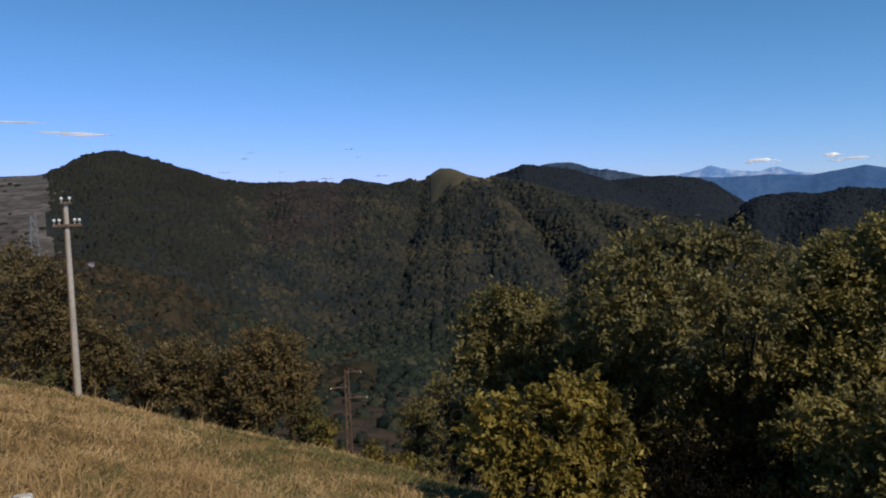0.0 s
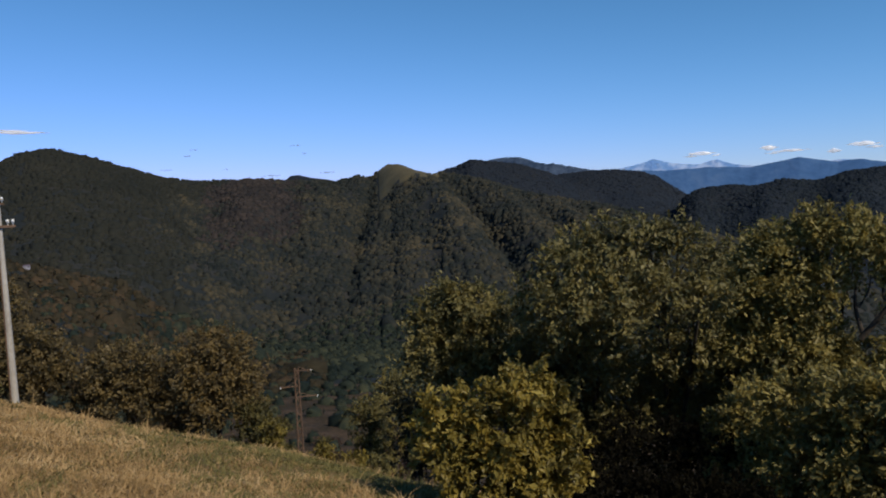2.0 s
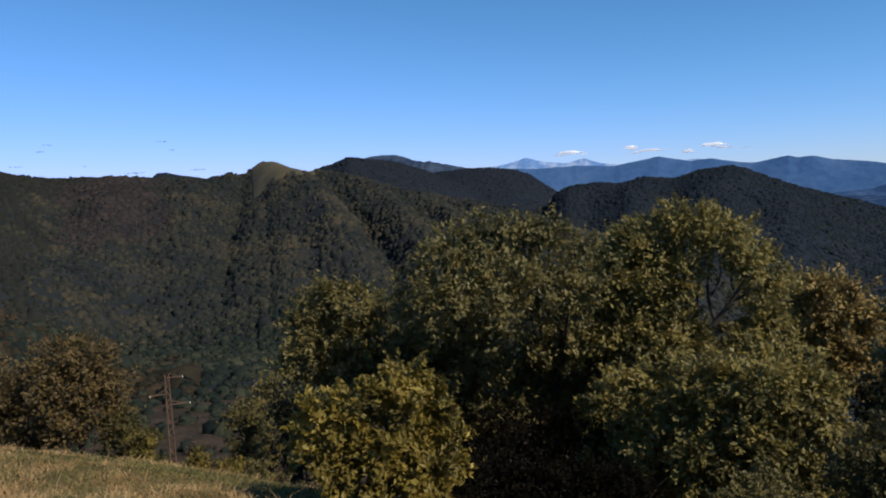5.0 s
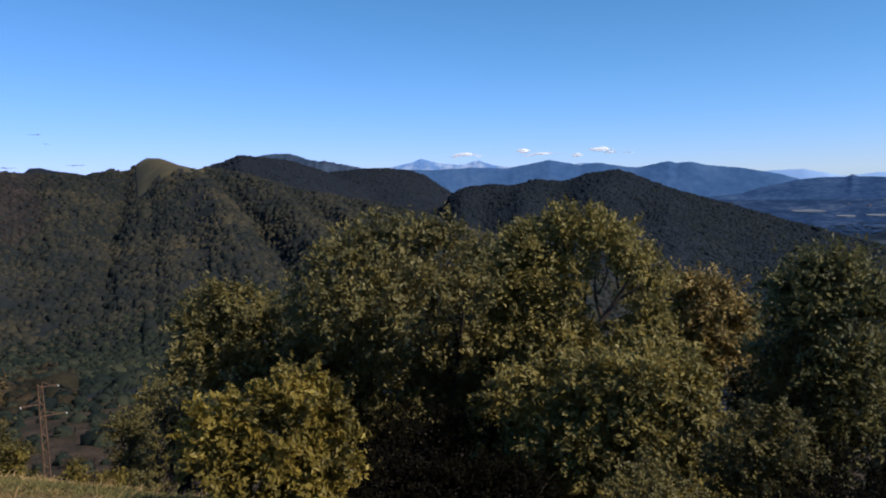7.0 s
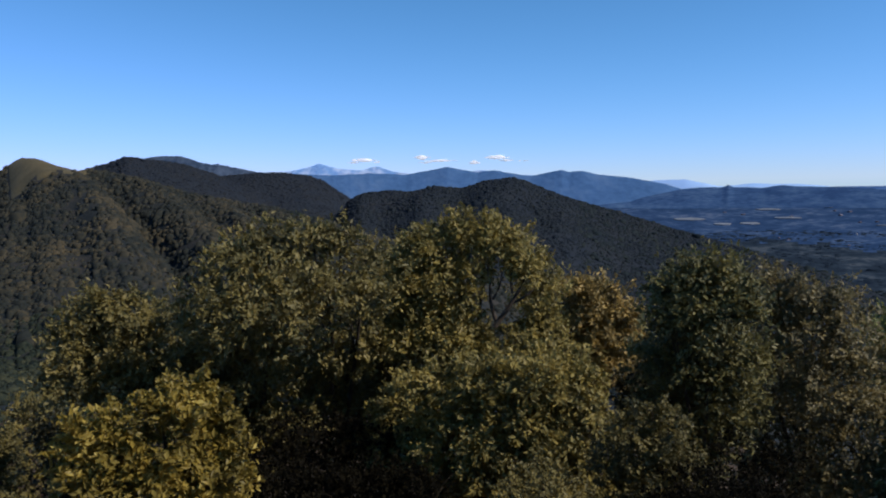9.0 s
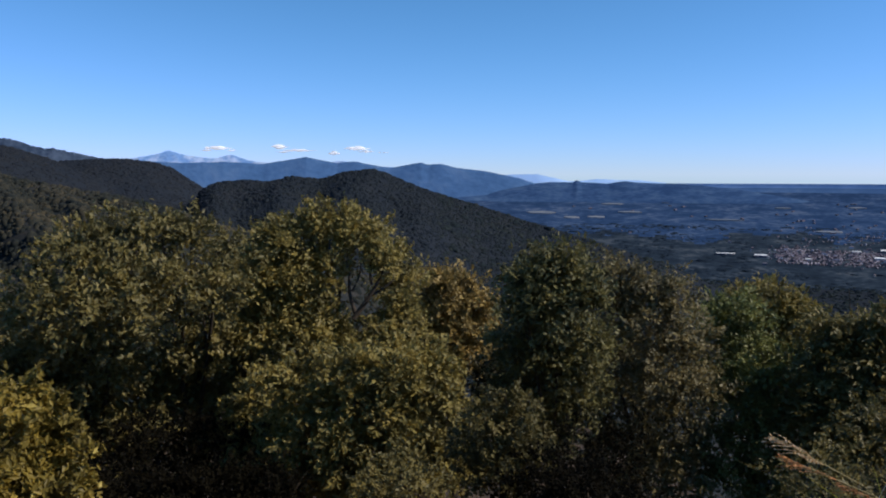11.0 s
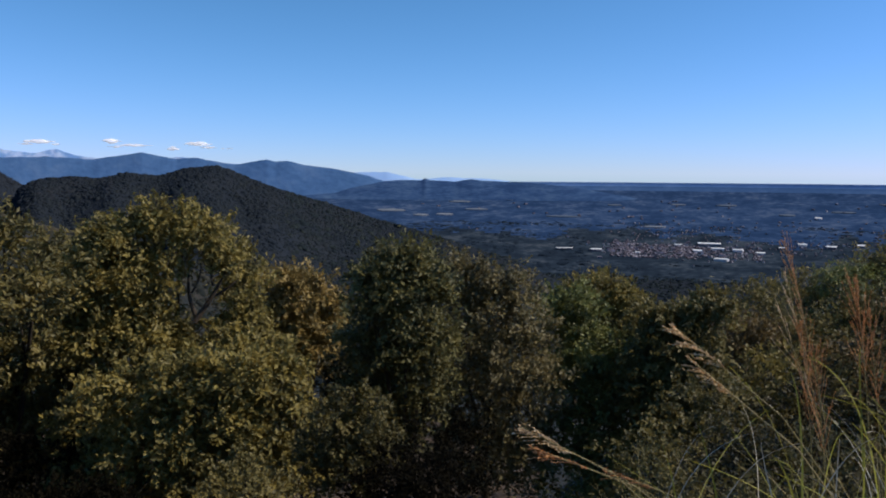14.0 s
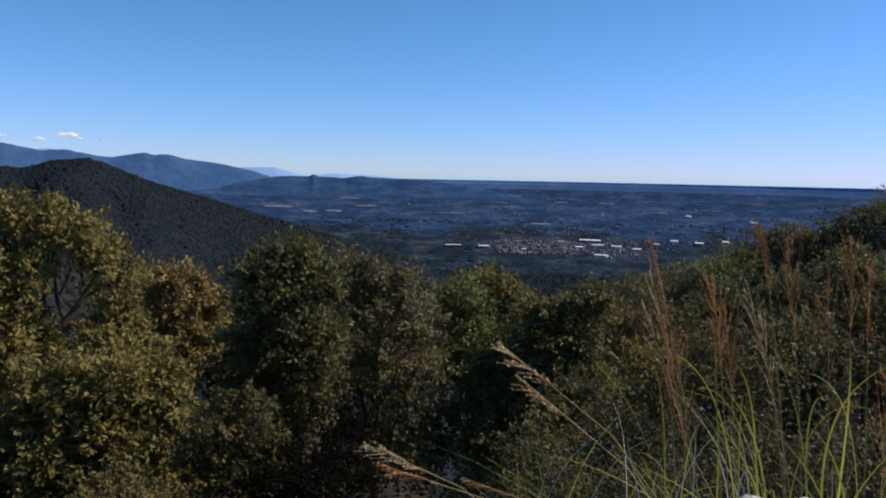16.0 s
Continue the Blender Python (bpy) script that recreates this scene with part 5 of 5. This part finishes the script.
for a, e, w, d in ((50.55, -3.3, 0.75, 0.13), (48.2, -2.95, 1.5, 0.18), (52.4, -3.25, 0.9, 0.13), (54.9, -2.85, 1.2, 0.1), (53.6, -2.25, 1.1, 0.1), (61.6, -3.33, 1.7, 0.09), (65.5, -2.4, 0.7, 0.08), (73.5, -2.3, 1.0, 0.09), (77.5, -2.9, 0.8, 0.1),
                   (57.5, -2.1, 0.6, 0.07), (60.3, -1.75, 0.6, 0.06), (70.1, -2.3, 0.7, 0.07), (68.5, -4.0, 1.2, 0.12), (81, -2.6, 1.0, 0.08), (64, -1.5, 0.9, 0.05), (84, -2.0, 1.2, 0.06)):
    field(a, e, w * 0.85, d * 0.6)


for a, d, s in ((-25.85, 434, 0.42),):
    x, y = polar(a, d)
    h = house_kind(10, 7, 3, 1.2, "small pale farmhouse among trees on the spur", True)
    h.matrix_world = pose(x, y, ground_at(x, y) + 0.8, 0, 0, 26) @ Matrix.Scale(s, 4)
    h["group"] = "farmhouses on the spur"


# ---- clouds ----
def cloud(az, el, wa, ha, mat, label, seed, puffs=14):
    rs = np.random.RandomState(seed)
    r = 4930.0
    v0, f0 = icosphere(2)
    pieces = []
    for k in range(puffs):
        t = rs.uniform(-1, 1)
        a = az + wa * t
        e = el + ha * rs.uniform(-0.3, 0.5) * (1 - t * t)
        s = r * math.radians(ha) * rs.uniform(0.35, 0.8) * (1.15 - abs(t))
        x, y = polar(a, r)
        w = rs.uniform(1.2, 2.4) * max(1.0, wa / ha * 0.22)
        ca, sa = math.cos(math.radians(-a)), math.sin(math.radians(-a))
        q = v0 * (1 + rs.uniform(-0.12, 0.12, (len(v0), 1))) * (s * w, s, s)
        q = np.column_stack([q[:, 0] * ca - q[:, 1] * sa, q[:, 0] * sa + q[:, 1] * ca, q[:, 2]])
        pieces.append((q + (x, y, r * math.tan(math.radians(e))), f0))
    return tagged(new("cloud", mesh("cloud", *joined(pieces), mat, smooth=True)), label, "cloud", kind="structure")


for k, (a, e, w, h, n) in enumerate(((23.6, 1.95, 0.8, 0.10, 26), (22.9, 1.78, 0.5, 0.05, 10), (24.6, 1.8, 0.3, 0.05, 8), (28.1, 2.1, 0.5, 0.12, 14), (29.6, 1.82, 1.0, 0.06, 22), (28.4, 1.7, 0.5, 0.05, 8),
                                     (33.9, 1.98, 0.8, 0.11, 24), (34.6, 1.76, 0.5, 0.07, 12), (32.2, 1.62, 0.35, 0.09, 10), (36.0, 1.7, 0.35, 0.05, 7))):
    cloud(a, e, w * 1.3, h * 1.7, CLOUD, "small white fair-weather cloud over the mountains", 400 + k, int(n * 1.5))
for k, (a, e, w, h) in enumerate(((-25.6, 5.15, 2.0, 0.12), (-27.0, 5.3, 2.2, 0.07), (-30.0, 5.95, 2.4, 0.08))):
    cloud(a, e, w, h, CLOUD_THIN, "thin streak of white cloud", 420 + k, 48)
for k, (a, e, w, h) in enumerate(((-14.3, 3.83, 0.45, 0.05), (-14.9, 3.4, 0.45, 0.05), (-7.0, 3.98, 0.5, 0.06), (-6.3, 3.35, 0.3, 0.05), (-16.4, 2.4, 0.5, 0.07), (-12.2, 2.35, 0.3, 0.04), (-9.0, 1.75, 0.8, 0.06), (-4.6, 1.85, 0.7, 0.07))):
    cloud(a, e, w, h, CLOUD_GREY, "small grey wisp of cloud", 440 + k, 8)


# ---- meadow ----
def blades(name, az0, az1, r0, r1, count, length, mat, label, seed, keep=None, lean=1.7, width=0.0068):
    rs = np.random.RandomState(seed)
    az = rs.uniform(az0, az1, count)
    r = r0 * (r1 / r0) ** rs.uniform(0, 1, count) ** 0.8
    x, y = r * np.sin(np.radians(az)), r * np.cos(np.radians(az))
    k = r < at(EDGE, az) + 2.5
    if keep is not None:
        k &= keep(x, y, r, az, rs)
    x, y, r, az = x[k], y[k], r[k], az[k]
    z = height(az, r) - 0.02
    n = len(x)
    ln = length * rs.lognormal(0, 0.35, n)
    w = width * (0.6 + r / 14) * rs.uniform(0.7, 1.4, n)
    a = rs.uniform(0, 2 * np.pi, n)
    b = rs.uniform(0, 2 * np.pi, n)
    le = lean * ln * rs.uniform(0.2, 1.2, n)
    p0 = np.stack([x, y, z], -1)
    side = np.stack([np.cos(a), np.sin(a), 0 * a], -1) * w[:, None]
    bend = np.stack([np.cos(b), np.sin(b), 0 * b], -1) * le[:, None]
    mid = p0 + bend * 0.35 + np.stack([0 * x, 0 * x, ln * 0.6], -1)
    tip = p0 + bend + np.stack([0 * x, 0 * x, ln * rs.uniform(0.7, 1.0, n)], -1)
    v = np.stack([p0 - side, p0 + side, mid + side * 0.8, mid - side * 0.8, tip], 1).reshape(-1, 3)
    q = np.arange(n)[:, None] * 5
    f = np.concatenate([q + [0, 1, 2], q + [0, 2, 3], q + [3, 2, 4]], 1).reshape(-1, 3)
    return tagged(new(name, mesh(name, v, f, mat)), label, "grass", kind="stuff")


def track(r, az):
    """The mown green track along the lower edge of the meadow."""
    return np.abs(at(EDGE, az) - 2.2 - r) < 2.0 * np.clip((az + 22) / 10, 0, 1)


def lushness(az, r):
    """Where the meadow is green: patches that run down the slope."""
    return noise2(az / 5 + 20, 3.2 * np.log(r) + 4, 61) + 0.7 * noise2(az / 1.7 + 7, 8 * np.log(r), 62)


blades("dry_grass", -35, 6, 4.5, 36, 125000, 0.095, BLADE_DRY, "dry straw-coloured meadow grass", 501, lambda x, y, r, az, rs: (lushness(az, r) + rs.normal(0, 0.3, len(r)) > -0.55) & ~track(r, az))
blades("green_grass", -35, 10, 4.5, 36, 80000, 0.085, BLADE_GREEN, "green and olive meadow grass", 502, lambda x, y, r, az, rs: (lushness(az, r) + rs.normal(0, 0.3, len(r)) < -0.05) | track(r, az))


blades("dry_tussocks", -35, 3, 5, 30, 26000, 0.21, BLADE_DRY, "tussocks of long bleached grass", 503, lambda x, y, r, az, rs: (noise2(x / 0.7 + 5, y / 0.7 + 5, 64) > 0.35) & (lushness(az, r) > -0.5) & ~track(r, az), lean=1.3, width=0.005)


# ---- tall grasses beside the viewpoint ----
def arc(p, h, lean_az, lean, droop, n=9, power=3):
    """A stem that rises and bows over."""
    t = np.linspace(0, 1, n)
    a = math.radians(lean_az)
    out = h * (lean * t + droop * t**power)
    up = h * (t - 0.45 * droop * t**power)
    return np.column_stack([p[0] + out * math.sin(a), p[1] + out * math.cos(a), p[2] + up])


def blade_mesh(curve, width, rs, mat=BLADE_TALL):
    t = np.linspace(0, 1, len(curve))
    a = rs.uniform(0, np.pi)
    side = np.array([math.cos(a), math.sin(a), 0])
    w = width * (1 - t) ** 0.6 * np.minimum(1, 0.5 + 3 * t)
    l, r = curve - side * w[:, None], curve + side * w[:, None]
    c = curve + [0, 0, -0.3 * width]
    v = np.stack([l, c, r], 1).reshape(-1, 3)
    i = np.arange(len(curve) - 1)[:, None] * 3
    f = np.concatenate([i + [0, 1, 4, 3], i + [1, 2, 5, 4]], 0)
    return mesh("blade", v, f, mat, smooth=True)


def plume_mesh(curve, length, fat, mat, rs, branches=18, hang=0.0, grains=7, grain=1.0, reach=1.0):
    """A loose panicle: thin branchlets that sweep up and out from the stem's end, each set with slender spikelets."""
    seg = np.linalg.norm(np.diff(curve, axis=0), axis=1)
    s = np.concatenate([[0], np.cumsum(seg)])
    tot = s[-1]
    pieces = []
    at_s = lambda q: np.array([np.interp(q, s, curve[:, k]) for k in range(3)])  # noqa: E731
    for b in range(branches):
        u = (b + 0.5) / branches
        q = tot - length * u * 0.95
        p = at_s(q)
        d = at_s(min(q + 0.02, tot)) - at_s(q - 0.005)
        d /= np.linalg.norm(d) + 1e-9
        off = rs.normal(0, 1, 3) - [0, 0, hang]
        off -= d * (off @ d)
        off /= np.linalg.norm(off) + 1e-9
        ln = reach * length * rs.uniform(0.3, 0.8) * (0.5 + 0.6 * math.sin(math.pi * min(u + 0.15, 1))) * min(1.0, 0.06 + 1.7 * u)
        open_ = fat / 0.014 * rs.uniform(0.10, 0.30)
        t = np.linspace(0, 1, 5)[:, None]
        cur = p + ln * (d * t + off * open_ * t**0.8) - np.array([0, 0, 1]) * ln * (0.10 + 0.2 * hang) * t * t
        pieces.append(tube(cur, np.linspace(0.0006, 0.0003, 5) * min(1.0, length / 0.1), 3))
        w = rs.uniform(0.1, 1, grains)
        e = np.stack([np.interp(w, t[:, 0], cur[:, k]) for k in range(3)], -1)
        for c in e:
            g = d + off * open_ + rs.normal(0, 0.2, 3)
            g /= np.linalg.norm(g)
            sd = np.cross(g, rs.normal(0, 1, 3))
            sd /= np.linalg.norm(sd) + 1e-9
            L, W = grain * rs.uniform(0.005, 0.010) * min(1, length / 0.12 + 0.2), grain * rs.uniform(0.0008, 0.0014)
            pieces.append((np.array([c, c + g * L * 0.4 + sd * W, c + g * L, c + g * L * 0.4 - sd * W]), np.array([[0, 1, 2, 3]])))
    return mesh("plume", *joined(pieces), mat)


def tall_grass(az, dist, top_el, lean_az, lean, droop, mat, seed, plume=0.22, fat=0.035, leaves_n=3, label="tall grass with a russet plume", power=3):
    """One tall grass plant: a plumed stem and its leaves, rooted so that its tip stands at the given bearing."""
    rs = np.random.RandomState(seed)
    tx, ty = polar(az, dist * math.cos(math.radians(top_el)))
    tx, ty = tx + 0.24, ty - 0.06
    tz = dist * math.sin(math.radians(top_el)) - 0.04
    a = math.radians(lean_az)
    h = 1.0
    for _ in range(6):
        bx, by = tx - h * (lean + droop) * math.sin(a), ty - h * (lean + droop) * math.cos(a)
        gz = ground_at(bx, by)
        h = max(0.25, (tz - gz) / (1 - 0.45 * droop))
    root = thing("tall_grass", bx, by, gz - 0.02, label, "grass", "tall grasses beside the viewpoint")
    cur = arc((0, 0, 0), h, lean_az, lean, droop, 26, power)
    if plume:
        stem = part("stem", mesh("stem", *tube(cur, np.linspace(0.0009, 0.0004, 26) * (0.8 if dist < 0.4 else 1.0), 5), STRAW, smooth=True), root)
        part("plume", plume_mesh(cur, plume * rs.uniform(0.9, 1.1), fat, mat, rs, 20, 0.6, 9, 0.5, 0.75), stem)
    for k in range(leaves_n):
        c = arc((rs.normal(0, 0.012), rs.normal(0, 0.012), 0), h * (rs.uniform(0.4, 0.75) if plume else rs.uniform(0.6, 1.0)), lean_az + rs.normal(0, 60), rs.uniform(0.02, 0.2), rs.uniform(0, 0.35))
        dry = rs.uniform() < 0.28
        part("blade", blade_mesh(c, rs.uniform(0.003, 0.006) * (0.6 if dry else 1.0), rs, STRAW if dry else BLADE_TALL), root, "dry straw-coloured blade" if dry else "")
    return root


P1 = "tall grass bowing over with a straw plume"
for k, row in enumerate(((66.4, 0.33, -10.0, 322, 0.06, 0.09, PLUME_PALE, 0.040, 0.026, 0, P1), (55.5, 0.52, -19.0, 322, 0.06, 0.12, PLUME_PALE, 0.052, 0.02, 0, P1), (56.6, 0.54, -20.6, 322, 0.05, 0.14, PLUME, 0.05, 0.014, 0, P1),
                         (63.4, 0.70, -22.0, 325, 0.05, 0.14, PLUME, 0.06, 0.011, 0, P1), (67.9, 0.34, -12.6, 328, 0.05, 0.09, PLUME_PALE, 0.032, 0.02, 0, P1))):
    tall_grass(*row[:7], 600 + k, row[7], row[8], row[9], row[10], 10)


def reed(az, el, root_az, dist, seed, plume=None, label="", blades_n=2, dense=1.0, dry=False):
    """A grass rooted on the bank at one bearing, whose tip leans to another: a plumed stem, or a single blade."""
    rs = np.random.RandomState(seed)
    tx, ty = polar(az, dist * math.cos(math.radians(el)))
    rx, ry = polar(root_az, dist * rs.uniform(0.96, 1.06))
    tip = np.array((tx + 0.24, ty - 0.06, dist * math.sin(math.radians(el)) - 0.04))
    low = np.array((rx + 0.24, ry - 0.06, 0.0))
    low[2] = ground_at(low[0], low[1]) - 0.02
    root = thing("tall_grass", *low, label, "grass", "tall grasses beside the viewpoint")
    end = tip - low
    u = np.linspace(0, 1, 22)[:, None]
    ctrl = end * [0.3, 0.3, 0.62]
    if not plume:       # blades stand up and then arch over to one side
        ctrl = end * [0.1, 0.1, 0.8] + [*rs.normal(0, 0.09, 2), rs.uniform(0, 0.2)]
    cur = 2 * u * (1 - u) * ctrl + u * u * end
    if plume:
        stem = part("stem", mesh("stem", *tube(cur, np.linspace(0.0018, 0.0008, 22), 5), STRAW, smooth=True), root)
        part("plume", plume_mesh(cur, rs.uniform(0.2, 0.29), rs.uniform(0.012, 0.02), plume, rs, int(22 * dense), 0.1, 9, 1.0), stem)
    else:
        part("blade", blade_mesh(cur, rs.uniform(0.0026, 0.0046) * (0.6 if dry else 1), rs, STRAW_PALE if dry else BLADE_TALL), root)
    for k in range(blades_n):
        h = end[2] * rs.uniform(0.45, 0.85)
        c = arc((rs.normal(0, 0.015), rs.normal(0, 0.015), 0), h, rs.uniform(0, 360), rs.uniform(0.1, 0.75), rs.uniform(0, 0.8))
        pale = rs.uniform() < 0.5
        part("blade", blade_mesh(c, rs.uniform(0.0015, 0.0034), rs, STRAW if pale else BLADE_TALL), root, "dry straw-coloured blade" if pale else "")
    return root


RUSSET = "tall grass with an upright russet plume"
REEDS = [(76.9, -5, 83.9, 2, 0.7), (78.3, -10.9, 81.2, 1.8, 1.3), (81.6, -7.6, 84.8, 1.8, 1.4), (84.6, -3.6, 89, 2.1, 0.8), (86.4, -4.5, 89.6, 2.1, 0.9), (90.3, -4.1, 91.9, 2.2, 1), (91.5, -6, 92.9, 2.2, 0.9),
         (93.2, -13.2, 93.6, 1.7, 0.6), (89.1, -7.4, 90.8, 2.2, 0.9), (82.5, -9.6, 85.4, 1.85, 1.2), (79.2, -12.6, 82, 1.75, 1.1), (96.9, -6.5, 96.4, 2.1, 1), (99.4, -8, 98.9, 2, 1)]
for k, (a, e, ra, d, n) in enumerate(REEDS):
    reed(a, e, ra, d, 700 + k, PLUME, RUSSET, 2, n)
for k, (a, e, ra, d) in enumerate(((93.6, -8.6, 93.8, 1.9), (76.6, -9.7, 85.1, 1.8), (84, -8.3, 90.2, 1.9), (77, -7.2, 83.6, 1.95), (84.9, -9.8, 89.1, 1.9))):
    reed(a, e, ra, d, 720 + k, PLUME_PALE, "bent straw-pale grass stem with a thin plume", 1, 0.45)
BLADES = [(78.8, -13.1, 84.5, 1.7), (82.1, -12, 85.2, 1.7), (82.6, -15.2, 84.9, 1.6), (84.2, -15.5, 85.7, 1.7), (88.1, -13.6, 91.5, 1.6), (89, -17.4, 91.2, 1.5), (92.5, -15.4, 88.3, 1.6), (90.8, -11.9, 89.6, 1.7), (85.2, -11.2, 89.4, 1.8),
          (82.6, -18, 82.3, 1.5), (94.3, -11.8, 93.8, 1.7), (77.6, -14.1, 79.1, 1.7), (68.6, -20.6, 71.7, 1.3), (73.3, -14.4, 79.8, 1.4), (76.6, -20.4, 78.9, 1.3), (94.6, -18, 93.3, 1.4), (83.2, -13.4, 85.6, 1.65), (89.6, -15, 91.8, 1.55)]
for k, (a, e, ra, d) in enumerate(BLADES):
    reed(a, e, ra, d, 740 + k, None, "tall grass with yellow-green blades", 2)
for k, (a, e, ra, d) in enumerate(((85.6, -18.6, 86.4, 1.5), (88.2, -18.5, 87.8, 1.5), (79.8, -20.6, 79.0, 1.45), (90.3, -19.0, 91.5, 1.45))):
    reed(a, e, ra, d, 770 + k, None, "bleached dry grass stalk", 1, dry=True)


CLUMPS = np.random.RandomState(31)
for k in range(44):
    a = CLUMPS.uniform(71, 99)
    reed(a, CLUMPS.uniform(-22.5, -15.5), a + CLUMPS.uniform(-9, 11), CLUMPS.uniform(1.35, 2.0), 800 + k, None, "clump of green and straw tall-grass leaves", 7, dry=k % 2 == 0)


# ---- stones ----
def stone(az, dist, top_el, sx, sy, seed, label="pale weathered limestone block among grass"):
    rs = np.random.RandomState(seed)
    x, y = polar(az, dist)
    x, y = x + 0.24, y - 0.06
    tz = dist * math.tan(math.radians(top_el)) - (0.055 if dist < 3 else 0)
    gz = ground_at(x, y)
    v, f = icosphere(3)
    v = np.sign(v) * np.abs(v) ** np.array([0.66, 0.66, 0.4])
    v = v * (1 + [0.1, 0.1, 0.035] * fractal(v[:, 0] * 1.6 + 10 + seed, v[:, 1] * 1.6 + v[:, 2] * 1.3 + 10, seed)[:, None])
    hz = max((tz - gz + 0.05) / 2, 0.06)
    ob = new("stone", mesh("stone", v * (sx, sy, hz), f, STONE, smooth=True))
    ob.matrix_world = pose(x, y, tz - hz, 0, 0, rs.uniform(0, 40))
    return tagged(ob, label, "stone", "stones beside the viewpoint")


stone(86.6, 1.6, -22.35, 0.09, 0.11, 701)
stone(90.6, 1.5, -21.55, 0.10, 0.12, 702)
stone(-32.6, 9.0, -18.4, 0.16, 0.12, 703, "small white stone lying in dry grass")
